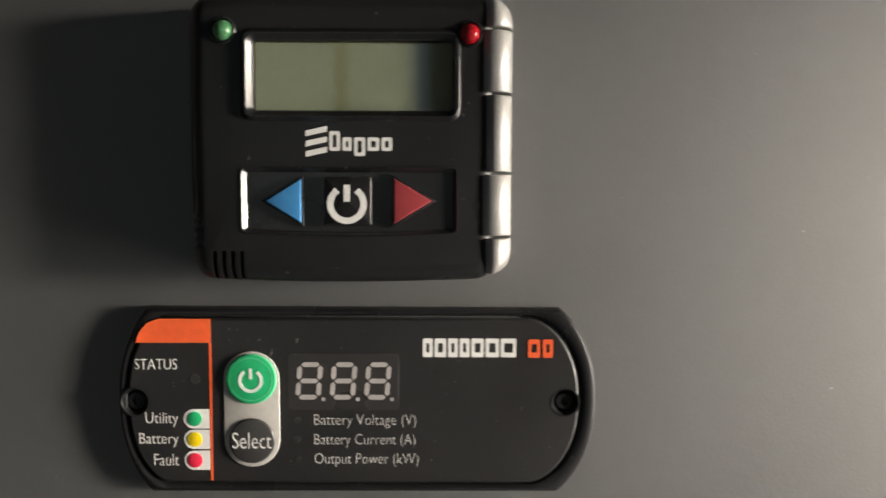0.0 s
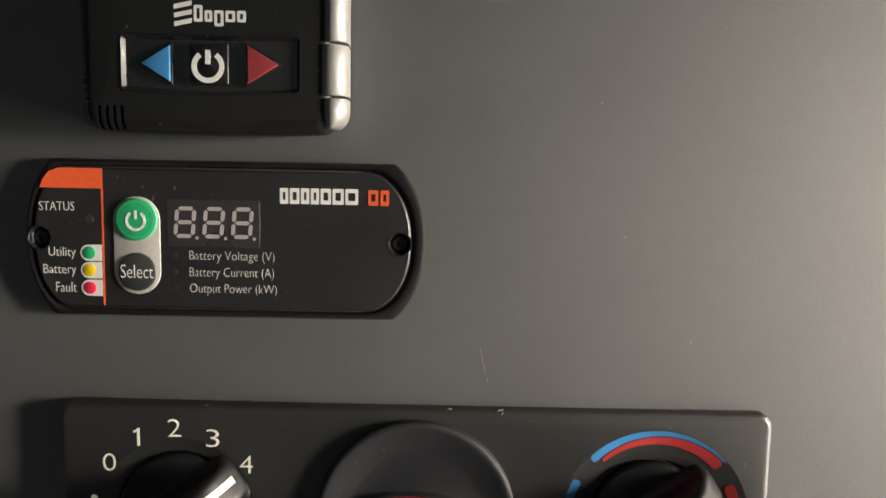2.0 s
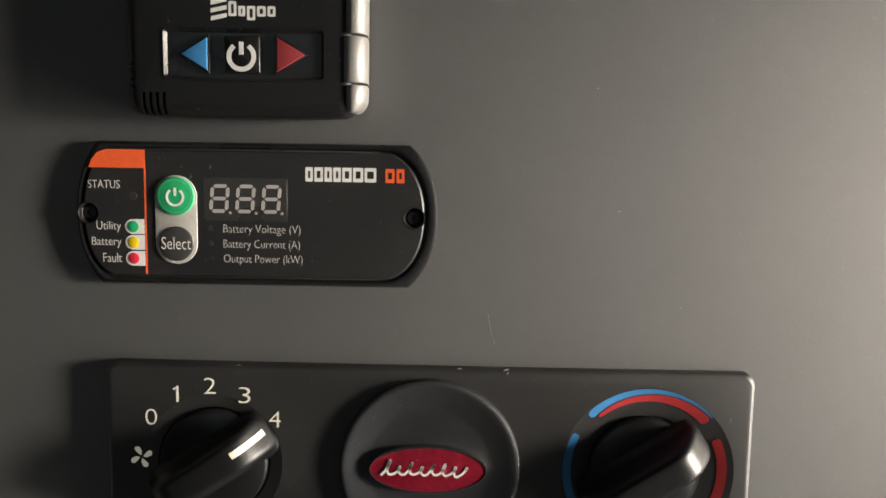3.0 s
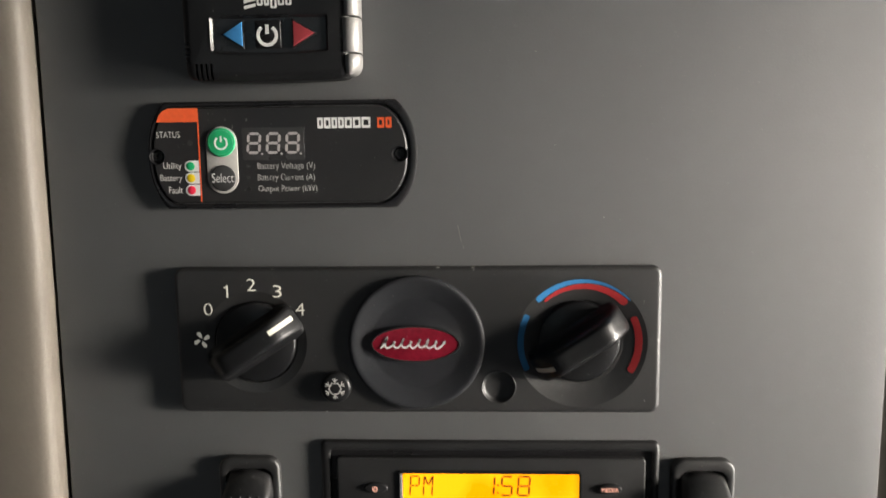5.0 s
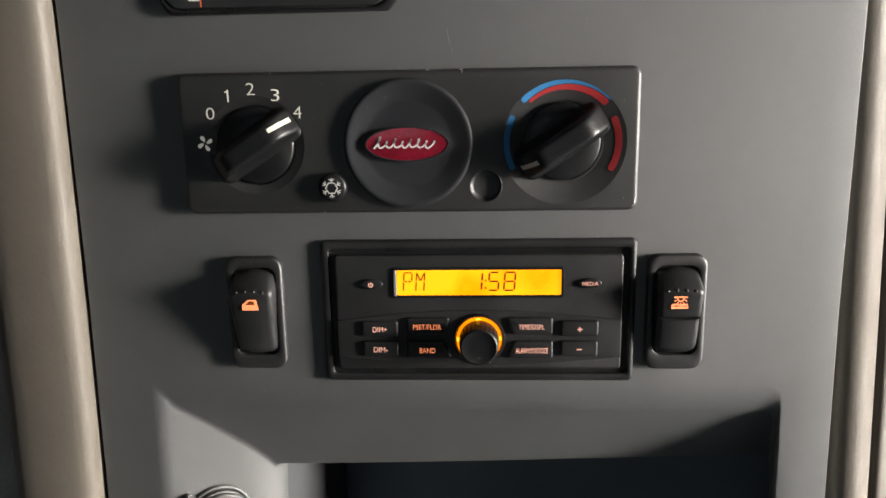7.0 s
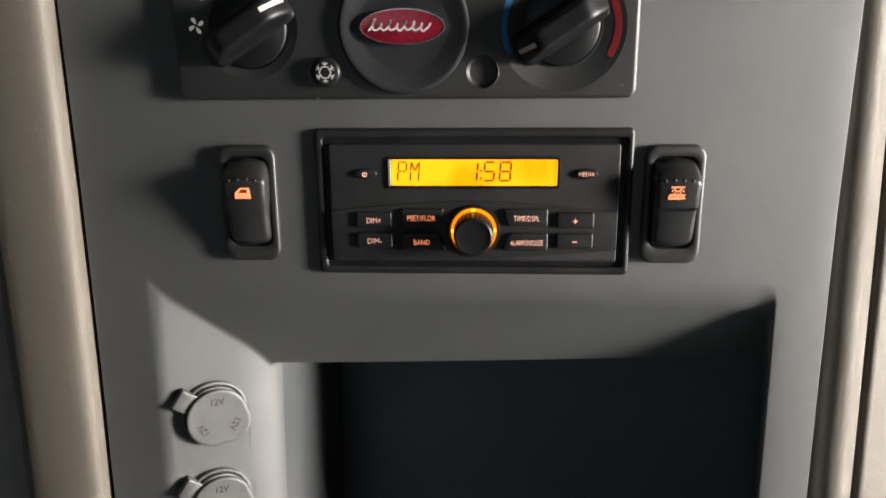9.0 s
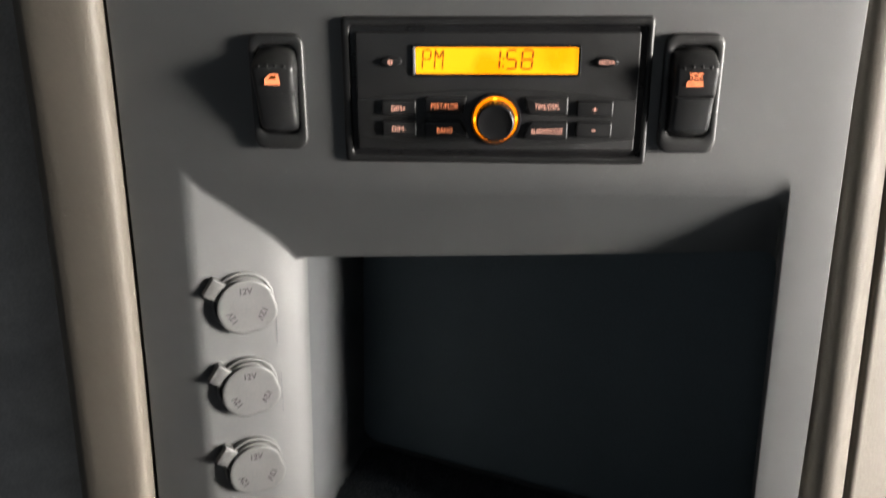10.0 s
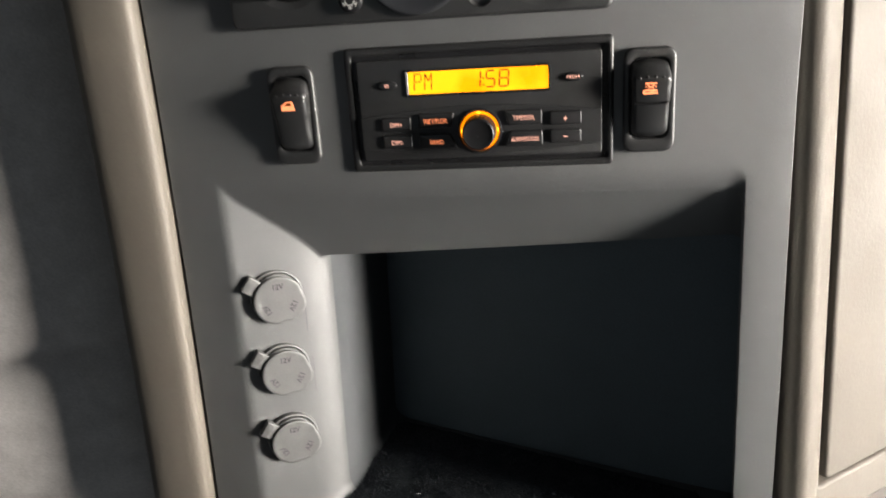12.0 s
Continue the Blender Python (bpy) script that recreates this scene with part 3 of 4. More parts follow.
# ---- heater controller ----
def heater_controller():
    t = thing("heater_controller", at(-53, 290, 0), "black heater controller with a blank display and silver hinge strip", "controller")
    pts = []
    for x, z in spread(rr(-88.2, -22.3, 289.2, 350, 4.0, 6), 6):
        u, w = (x + 55.2) / 33, (z - 319.6) / 30.4      # its sides bow out a little
        pts.append((x + 0.5 * min(u, 0) * (1 - w * w), z + 0.9 * w * (1 - u * u)))
    body = slab(pts, -6, 15, 3.8, 6)
    vents = [slab(turned(rr(-83.6 + 1.95 * k, -82.6 + 1.95 * k, 289, 295.4, 0.4, 3), -80, 292, 0), 11.5, 17, 0.1, 1) for k in range(4)]
    vents += [slab(rr(-89.5, -85.5, 296 + 2.1 * k, 297.1 + 2.1 * k, 0.4, 3), 10, 17, 0.1, 1) for k in range(4)]
    vents.append(slab(rr(-76.9, -30.8, 299.4, 313.2, 1.2), 14.2, 17, 0.05, 1))
    vents.append(slab(rr(-74.4, -31.4, 325.4, 340.4, 0.8), 12.6, 17, 0.05, 1))
    part("body", cut(body, *vents), BLACK, t)
    # a raised frame with sloping sides, and a sunken button plate with a sloping rim
    outer, hole = rr(-77.4, -29.6, 322.9, 343.3, 2.6), rr(-74.3, -31.7, 325.6, 340.3, 0.8)
    part("display_frame", loft(bmesh.new(), [flat(outer, 14.6), flat(inset(outer, 1.4), 16.1), flat(inset(hole, -1.35), 16.1), flat(hole, 14.7), flat(hole, 12.8)], False, False), GLOSS, t)
    part("screen", slab(rr(-74.3, -31.7, 325.6, 340.3, 0.5), 12.0, 13.4, 0.1, 1), LCD, t, "blank olive liquid-crystal display")
    rim = [(x, z - 0.9 * (1 - ((x + 53.8) / 23.1) ** 2) * (z < 306)) for x, z in spread(rr(-77.3, -30.4, 299.2, 313.6, 1.2), 6)]
    part("button_plate", loft(bmesh.new(), [flat(rim, 15.25), flat(inset(rim, 0.25), 15.3), flat(inset(rim, 1.2), 14.4)], False), GLOSS, t, "sunken black button plate")
    for name, pts, m in (("cooler_button", [(-72.0, 306.2), (-64.2, 301.6), (-64.2, 310.9)], BLUE), ("warmer_button", [(-44.2, 301.4), (-36.0, 306.3), (-44.2, 311.1)], DULLRED)):
        b = part(name, slab(inset(pts, -0.5), 14, 15.4, 0.4), GLOSS, t)
        part("arrow", slab(pts, 15.3, 16.0, 0.35), m, b, "blue arrow" if m is BLUE else "red arrow")
    b = part("power_button", slab(rr(-59.2, -49.0, 301.0, 311.4, 0.4), 14, 16.0, 0.4), GLOSS, t)
    power_mark(-54.3, 305.6, 3.6, 1.35, 16.0, WHITE, b)
    # maker's mark as plain shapes
    bm = bmesh.new()
    for k in range(3):
        z = 316.2 + 2.2 * k
        loft(bm, [flat([(-63.2, z - 0.5), (-58.6, z + 0.5), (-58.6, z + 1.7), (-63.2, z + 0.7)], dd) for dd in (15.0, 15.08)])
    part("emblem", bm, WHITE, t)
    bm = bmesh.new()
    for x0, x1, z0, z1 in ((-58.1, -55.8, 317, 321.2), (-55.3, -53.3, 317, 319.9), (-52.8, -50.4, 315.9, 319.9), (-49.9, -47.4, 317, 319.9), (-46.9, -44.6, 317, 319.9)):
        r = rr(x0, x1, z0, z1, 0.4, 2)
        i = rr(x0 + 0.75, x1 - 0.75, z0 + 0.75, z1 - 0.75, 0.15, 2)
        loft(bm, [flat(r, 15.0), flat(r, 15.08), flat(i, 15.08), flat(i, 15.0)], False, False)
    part("wordmark", bm, WHITE, t)
    for cx, cz, m, lab in ((-80.6, 342.4, LENSGREEN, "pale green indicator lamp"), (-28.1, 341.8, LENSRED, "red indicator lamp")):
        bm = bmesh.new()
        loft(bm, [flat(oval(cx, cz, 2.3 * math.cos(w), n=20), 14.5 + 2.6 * math.sin(w)) for w in (0, 0.35, 0.7, 1.05, 1.4)])
        part("indicator", bm, m, t, lab, 60)
        ring = oval(cx, cz, 3.1, n=24)
        part("indicator_rim", loft(bmesh.new(), [flat(ring, 14.8), flat(inset(ring, 0.55), 15.5), flat(inset(ring, 0.8), 14.9)], False, False), GLOSS, t)
    # hinge strip
    for x0, z0, z1 in ((-24.6, 343.1, 349.8), (-25.2, 329.4, 342.8), (-24.4, 312.4, 329.1), (-25.2, 298.6, 312.1), (-24.4, 290.0, 298.3)):
        bm = bmesh.new()
        prof = [(x0, 11), (x0, 14.6), (x0 + 0.4, 15.2), (x0 + 1.3, 15.7), (-22.6, 15.9), (-21.4, 15.6), (-20.3, 14.9), (-19.4, 13.9), (-18.8, 12.5), (-18.6, 11), (-18.9, 4), (-22.6, 4)]
        lo, hi = z0 + 0.25, z1 - 0.15
        steps = [(lo, 0.25, 0), (lo + 0.25, 0, 0), (hi - 0.25, 0, 0), (hi, 0.25, 0)]
        if z0 < 292:
            steps = [(lo + 5 * (1 - math.cos(w)), 2.2 * (1 - math.sin(w)), 1 - math.sin(w)) for w in (0.25, 0.5, 0.75, 1.0, 1.25, 1.57)] + steps[2:]
        if z1 > 349:
            steps = steps[:2] + [(hi - 5 * (1 - math.cos(w)), 2.2 * (1 - math.sin(w)), 1 - math.sin(w)) for w in (1.57, 1.25, 1.0, 0.75, 0.5, 0.25)]
        rings = []
        for z, drop, pull in steps:
            rings.append([at(x - pull * 4.2 * max(0, (x + 23.0) / 4.4), z, dd - (drop if dd > 10.5 else 0)) for x, dd in prof])
        loft(bm, rings)
        part("hinge_segment", bm, SILVER, t, "silver-painted hinge segment", 50)
    part("pinhole", slab(oval(-26.3, 305.2, 0.7, n=12), 14.9, 15.1, 0.02, 1), GLOSS, t)


heater_controller()


# ---- inverter remote ----
def inverter_remote():
    t = thing("inverter_remote", at(-54, 238, 0), "black inverter remote panel with green power key and printed overlay", "remote panel")

    def ends(l, r, lo, hi, flat_l, flat_r, soft, n=20):
        """Straight top and bottom, bulging ends with rounded corners."""
        mid, half = (lo + hi) / 2, (hi - lo) / 2
        steps = [math.sin(math.pi / 2 * (-1 + 2 * k / n)) for k in range(n + 1)]
        pts = [(flat_r + (r - flat_r) * (1 - abs(w) ** 2.3) ** soft, mid + half * w) for w in steps]
        return pts + [(flat_l - (flat_l - l) * (1 - abs(w) ** 2.3) ** soft, mid + half * w) for w in steps[::-1]]
    outer, inner = ends(-109.6, 2.4, 237.4, 281.4, -102, -6.5, 0.85), ends(-107.4, -1.2, 239.4, 279.4, -98, -13, 0.62)
    part("bezel", surround(outer, inner, -7, 4.6, 1.0, 3.6), GLOSS, t)
    D = 4.9
    wells = [slab(oval(x, 259.2, 3.3, n=28), 2.6, 8, 0.05, 1) for x in (-105.4, -4.9)]
    face = part("faceplate", cut(slab(inset(inner, 0.5), 0.5, D, 0.5, 1), *wells), PLATE, t, "matt black printed overlay")
    pts = [(-87.4, 273.2), (-87.4, 278.8), (-99.6, 278.8), (-102.2, 277.8), (-104, 275.6), (-104.9, 273.2)]
    part("orange_patch", loft(bmesh.new(), [flat(pts, D), flat(pts, D + 0.06)]), ORANGE, face)
    part("orange_line", strip([(-87.6, 273.2), (-87.7, 240.4)], 0.55, D, 0.06), ORANGE, face)
    part("key_strip", slab(rr(-84.6, -71.6, 243.8, 271.2, 6.4, 8), D - 0.5, D + 0.35, 0.2), PILL, t, "light grey key strip")
    key = part("power_key", slab(oval(-78.1, 264.8, 5.9), D, D + 1.0, 0.5), GREEN, t, "green power key")
    bm = bmesh.new()
    a, b = oval(-78.1, 264.8, 5.95), oval(-78.1, 264.8, 4.9)
    loft(bm, [flat(a, D + 0.55), flat(inset(a, 0.2), D + 0.85), flat(b, D + 1.05), flat(b, D + 0.9)], False, False)
    part("key_rim", bm, MINT, key)
    power_mark(-78.1, 264.5, 2.5, 0.75, D + 1.0, WHITE, key)
    key = part("select_key", slab(oval(-78.1, 250.1, 5.4), D, D + 0.9, 0.6), SELECT, t, "dark round key")
    lettering("Select", -82.6, -73.5, 248.4, 252.2, D + 0.9, WHITE, key, weight=-0.01)
    part("display_window", slab(rr(-69.6, -43.8, 257.4, 270.6, 0.8), D - 0.4, D + 0.06, 0.03, 1), SMOKE, t, "smoked display window")
    for x in (-67.4, -59.4, -51.4):
        bm = digit("8", x, 260.4, 4.8, 7.7, 1.1, D + 0.08)
        loft(bm, [flat(oval(x + 6.0, 259.9, 0.45, n=10), D + 0.08), flat(oval(x + 6.0, 259.9, 0.45, n=10), D + 0.15)])
        part("figure", bm, SEGOFF, t, "unlit seven-segment figure")
    # product mark as plain blocks
    x = -38.2
    for w in (2.3, 2.7, 2.3, 2.3, 2.9, 3.1, 3.6):
        r = rr(x, x + w, 269.9, 274.3, 0.3, 2)
        i = rr(x + 0.8, x + w - 0.8, 271, 273.2, 0.15, 2)
        part("mark_block", loft(bmesh.new(), [flat(r, D), flat(r, D + 0.08), flat(i, D + 0.08), flat(i, D)], False, False), WHITE, face)
        x += w + 0.42
    for x0, x1 in ((-13.7, -10.9), (-10.3, -7.9)):
        r = rr(x0, x1, 269.8, 274.1, 0.3, 2)
        i = rr(x0 + 0.8, x1 - 0.8, 271, 273, 0.15, 2)
        part("mark_block", loft(bmesh.new(), [flat(r, D), flat(r, D + 0.08), flat(i, D + 0.08), flat(i, D)], False, False), ORANGE, face, "orange mark block")
    lettering("STATUS", -105.2, -95.4, 266.9, 269.4, D, PRINT, face, weight=-0.01)
    part("status_lamp", slab(oval(-91.3, 264.6, 1.2, n=16), D - 0.3, D + 0.1, 0.05, 1), SMOKE, t)
    for word, x0, z, m, name, lab in (("Utility", -103.0, 255.2, GREEN, "utility_lamp", "green lamp on a white tab"), ("Battery", -104.6, 250.3, YELLOW, "battery_lamp", "yellow lamp on a white tab"),
                                 ("Fault", -101.2, 245.3, PINK, "fault_lamp", "red lamp on a white tab")):
        lettering(word, x0, -95.4, z - (1.9 if "y" in word else 1.3), z + 1.5, D, PRINT, face, weight=-0.01)
        tab = part(name, loft(bmesh.new(), [flat(p, dd) for dd in (D, D + 0.1) for p in [[(-88.1, z - 2.3), (-88.1, z + 2.3), *arc(-91.8, z, 2.3, 90, 270, 10)]]]), WHITE, t, lab)
        part("lens", slab(oval(-91.6, z, 1.75, n=18), D, D + 0.25, 0.1, 2), m, tab)
    for word, x1, z in (("Battery Voltage (V)", -39.8, 254.9), ("Battery Current (A)", -40.0, 250.2), ("Output Power (kW)", -39.2, 245.6)):
        lettering(word, -63.6, x1, z - 1.9, z + 1.4, D, PRINT, face, weight=-0.02)
        part("value_lamp", slab(oval(-67.6, z, 0.8, n=12), D - 0.2, D + 0.08, 0.03, 1), SMOKE, t)
    for x in (-105.4, -4.9):
        ring = oval(x, 259.2, 3.55, n=28)
        well = part("screw_well", loft(bmesh.new(), [flat(ring, D + 0.03), flat(inset(ring, 0.35), D + 0.08), flat(inset(ring, 1.2), 3.4), flat(inset(ring, 1.3), 2.8)], False), GLOSS, t)
        sc = bmesh.new()
        loft(sc, [flat(oval(x, 259.2, r, n=24), dd) for r, dd in ((2.15, 2.8), (2.15, 3.7), (1.9, 3.95), (1.0, 4.0), (0.9, 3.2))])
        part("screw", sc, BLACK, well, "black socket screw", 40)
    part("sensor_hole", slab(oval(-34.9, 266.6, 0.5, n=10), D - 0.1, D + 0.03, 0.01, 1), GLOSS, face)


inverter_remote()


# ---- climate control ----
def dial_grip(cx, cz, angle, d0, d1, long_, wide, parent):
    """The turning knob: a round base and a bar across it, tall at its rounded +x end, running down to a tail at -x."""
    base = bmesh.new()
    loft(base, [flat(oval(cx, cz, r, n=48), dd) for r, dd in ((17.2, d0 - 4), (17.2, d0 + 0.6), (16.9, d0 + 1.2), (16.3, d0 + 1.6), (8, d0 + 2.0))])
    knob = part("knob", base, KNOB, parent, "black round knob with a raised grip bar", 40)
    hl, hw = long_ / 2, wide / 2

    def top(x, z):
        w = max(0, abs(x) - 8.5) / (hl - 8.5)
        return d1 - (d1 - d0 - 2.6) * w ** 2.4
    rows = []
    for i in range(41):
        x = -hl + 2 * hl * (0.5 - 0.5 * math.cos(math.pi * i / 40))
        close = min(1, math.sqrt(max(0, 1 - (max(0, abs(x) - hl + 2.2) / 2.25) ** 2)) * 0.6 + 0.4)
        w = hw * close
        low = d0 + 0.9
        skirt = 3.4 * close * math.sqrt(max(0.05, 1 - (x / (hl + 1)) ** 2))
        prof = [(-w - skirt, 0.0), (-w - skirt * 0.5, 0.12), (-w - skirt * 0.12, 0.36), (-w + 0.4, 0.74), (-w + 0.9, 0.90), (-w + 1.7, 0.98), (-w + 2.7, 1), (-1.3, 1)]
        prof += [(0, 1)] + [(-a, b) for a, b in prof[::-1]]
        prof = [(a, b * (top(x, a) - low)) for a, b in prof]
        ring = turned([(cx + x, cz + a) for a, _ in prof], cx, cz, angle)
        rows.append([at(px, pz, low + b) for (px, pz), (_, b) in zip(ring, prof)])
    part("grip", loft(bmesh.new(), rows), KNOB, knob, smooth=50)

    def pointer(x0, x1, z0, z1, half):
        bm = bmesh.new()
        line = [(x0 + (x1 - x0) * k / 14, z0 + (z1 - z0) * k / 14) for k in range(15)]
        sides = [turned([(cx + x, cz + z + q) for x, z in line], cx, cz, angle) for q in (half, -half)]
        rows = [[at(px, pz, top(x, z) + dd) for (px, pz), (x, z) in zip(side, line)] for side, dd in ((sides[0], -0.8), (sides[0], 0.14), (sides[1], 0.14), (sides[1], -0.8))]
        loft(bm, rows, False, False, closed=False)
        part("pointer", bm, POINTER, knob, "cream pointer line")
    return pointer


def climate_control():
    t = thing("climate_control", at(0, 150, 0), "dark plastic climate control panel with two knobs", "control panel")
    plate = slab(rr(-101.6, 102.6, 149.6, 212.6, 4.2), -6, 6, 2.1, 5)

    def dish(cx, cz, r, depth):
        bm = bmesh.new()
        return loft(bm, [flat(oval(cx, cz, q, n=72), dd) for q, dd in ((17.6, 6 - depth), (r + (r - 17.6) * 0.3, 6 + depth * 0.3))])
    plate = cut(plate, dish(69.6, 180.0, 27.4, 2.2), dish(-67.6, 180.6, 22.0, 1.0), slab(oval(35.2, 161.2, 7.4), 1.6, 7, 0.01, 1),
                slab(oval(68.6, 180.6, 17.9, n=72), 3.4, 9, 0.01, 1), slab(oval(-67.6, 180.6, 17.9, n=72), 3.4, 9, 0.01, 1))
    part("plate", plate, DARK, t, smooth=9)
    bm = bmesh.new()
    loft(bm, [flat(oval(35.2, 161.2, r), dd) for r, dd in ((7.35, 2), (7.35, 6.0), (7.1, 6.1), (6.8, 5.8), (6.5, 4.8), (6.0, 4.2), (5.2, 4.0), (2, 3.9))])
    part("blank_plug", bm, DARK, t, "dark round blanking plug", 40)
    # centre cap with its badge
    bm = bmesh.new()
    loft(bm, [flat(oval(1.0, 180.6, r, n=72), dd) for r, dd in ((28.6, 5), (28.6, 7.6), (28.3, 8.3), (27.6, 8.7), (26.8, 8.7), (25.4, 8.4), (19.8, 7.0), (18.2, 6.8), (10, 6.9))])
    cap = part("centre_cap", bm, CAPGREY, t, "blue-black round blanking cap", 30)
    rim = bmesh.new()
    a = oval(0.7, 180.6, 18.6, 7.7, 56)
    loft(rim, [flat(a, 6), flat(a, 8.9), flat(inset(a, 0.2), 9.3), flat(inset(a, 0.55), 9.3), flat(inset(a, 0.65), 8.8)], True, False)
    badge = part("badge_rim", rim, CHROME, cap, "chrome rim of an oval badge", 50)
    b = inset(a, 0.5)
    bm = bmesh.new()
    loft(bm, [[at(0.7 + (x - 0.7) * f, 180.6 + (z - 180.6) * f, 9.0 + 0.5 * (1 - f * f)) for x, z in b] for f in (1, 0.8, 0.6, 0.4, 0.2)])
    part("enamel", bm, BADGE, cap, "red enamel badge field", 60)
    # maker's mark as a plain flowing line
    wave = []
    for k in range(281):
        w = k / 280
        tall = 1.25 + 1.5 * math.exp(-((w - 0.04) / 0.06) ** 2) + sum(1.1 * math.exp(-((w - q) / 0.035) ** 2) for q in (0.3, 0.55, 0.74, 0.9))
        a = w * 48 - 1.2
        wave.append((-13.6 + 26.6 * w + 0.8 * math.cos(a) + 0.4 * tall * math.sin(a), 180.5 + 0.5 * (tall - 1.25) + tall * math.sin(a)))
    bm = strip(wave, 0.72, 9.46, 0.1)
    part("badge_mark", bm, WHITE, cap, smooth=5)
    # fan knob
    cx, cz = -67.6, 180.6
    pointer = dial_grip(cx, cz, 33, 5.2, 19.5, 43, 11.6, t)
    pointer(11.6, 20.6, 0.9, 0.5, 1.05)
    for ch, x, z in (("0", -87.2, 195.0), ("1", -79.2, 202.6), ("2", -68.4, 205.4), ("3", -57.5, 202.6), ("4", -48.0, 195.0)):
        if ch == "1":
            bm = strip([(x + 0.5, z - 2.6), (x + 0.5, z + 2.6)], 0.75, 6.0)
            strip([(x - 0.9, z + 1.5), (x + 0.1, z + 1.9), (x + 0.6, z + 2.6)], 0.6, 6.01, bm=bm)
            part("figure", bm, CREAM, t)
            continue
        w = 1.9
        lettering(ch, x - w, x + w, z - 2.6, z + 2.6, 6.0, CREAM, t, weight=-0.012, name="figure")
    bm = bmesh.new()
    for k in range(4):
        p = [(0.5, 0.0), (1.6, -0.6), (3.3, -0.3), (3.7, 0.9), (2.9, 1.5), (1.6, 0.9)]
        p = [(-90.6 + q[0], 181.8 + q[1]) for q in p]
        p = turned(p, -90.6, 181.8, 90 * k + 15)
        loft(bm, [flat(p, 6.0), flat(p, 6.08)])
    part("fan_symbol", bm, CREAM, t)
    # temperature knob
    cx, cz = 68.6, 180.6
    pointer = dial_grip(cx, cz, 33, 4.6, 19.5, 43, 11.6, t)
    pointer(-21.0, -13.6, 0.2, -0.5, 1.0)
    cx, cz = 69.6, 180.2
    for name, a0, a1, lo0, lo1, hi0, hi1, m in (("cold_band", 42, 136, 26.4, 24.2, 27.0, 26.9, BLUE), ("warm_band", 42, 131, 22.9, 22.6, 26.1, 23.9, RED),
                                                ("cold_band", 152, 208, 23.9, 23.9, 26.5, 26.5, BLUE), ("hot_band", -32, 27, 22.4, 22.4, 25.3, 25.3, RED)):
        bm = bmesh.new()
        lines = []
        for f in (0, 0, 0.5, 1, 1):
            line = []
            for k in range(41):
                w = k / 40
                lo, hi = lo0 + (lo1 - lo0) * w, hi0 + (hi1 - hi0) * w
                near = min(w, 1 - w) * radians(a1 - a0) * 24 / 0.9
                round_end = 0.55 + 0.45 * math.sqrt(1 - (1 - min(near, 1)) ** 2)
                r = (lo + hi) / 2 + (f - 0.5) * (hi - lo) * round_end
                a = radians(a0 + (a1 - a0) * w)
                line.append((cx + r * math.cos(a), cz + r * math.sin(a)))
            lines.append(line)

        def on_dish(x, z, h):
            q = math.hypot(x - 69.6, z - 180.0)
            return at(x, z, min(6.0, 6.0 - 2.2 * (27.4 - q) / 9.8) + h)
        rows = [[on_dish(x, z, h) for x, z in line] for line, h in zip(lines, (-0.3, 0.1, 0.12, 0.1, -0.3))]
        loft(bm, rows, False, False, closed=False)
        part(name, bm, m, t, "blue printed band" if m is BLUE else "red printed band")
    # snowflake button
    bm = bmesh.new()
    loft(bm, [flat(oval(-33.6, 161.6, r, n=36), dd) for r, dd in ((6.6, 5), (6.6, 8.4), (6.2, 9.2), (5.4, 9.7), (2, 10.0))])
    b = part("air_button", bm, BLACK, t, "black round push button with a white snowflake", 40)
    bm = bmesh.new()
    for k in range(6):
        def spin(p):
            return turned([(-33.6 + q[0], 161.6 + q[1]) for q in p], -33.6, 161.6, 60 * k + 30)
        strip(spin([(2.3, 1.35), (2.3, -1.35)]), 0.42, 9.9, bm=bm)
        strip(spin([(2.3, 0), (4.5, 0)]), 0.42, 9.85, bm=bm)
        strip(spin([(3.0, 0), (4.1, 1.1)]), 0.36, 9.8, bm=bm)
        strip(spin([(3.0, 0), (4.1, -1.1)]), 0.36, 9.8, bm=bm)
    part("snowflake", bm, PRINT, b)


climate_control()


def scuff(path, w, d, parent):
    """A pale scrape of the plastic: a thin raised fleck along a path."""
    part("scuff", strip(path, w, d, 0.05), SCUFF, parent, "pale scrape")


SCUFF = shader("scraped_plastic", (0.34, 0.33, 0.31), 0.7)
scuff([(9.4, 212.0), (10.0, 212.3), (10.8, 212.1)], 0.45, 5.2, bpy.data.objects["climate_control"])
scuff([(23.6, 211.6), (24.4, 212.2), (25.4, 212.4)], 0.4, 5.4, bpy.data.objects["climate_control"])
scuff([(24.8, 210.9), (25.3, 211.7)], 0.3, 5.9, bpy.data.objects["climate_control"])
scuff([(-60.0, 211.9), (-58.8, 212.1)], 0.35, 5.3, bpy.data.objects["climate_control"])
scuff([(-38.5, 150.0), (-37.9, 150.3)], 0.5, 5.4, bpy.data.objects["climate_control"])
scuff([(96.0, 155.2), (96.4, 155.4)], 0.4, 6.0, bpy.data.objects["climate_control"])
scuff([(18.6, 229.4), (19.2, 226.0), (20.0, 222.6)], 0.16, PANEL_OUT + 0.02, control_panel)
scuff([(20.6, 221.2), (20.9, 219.8)], 0.14, PANEL_OUT + 0.02, control_panel)
scuff([(78.4, 232.4), (78.8, 232.2)], 0.3, PANEL_OUT - 0.15, control_panel)
scuff([(50.2, 299.3), (50.6, 299.4)], 0.35, PANEL_OUT + 0.02, control_panel)
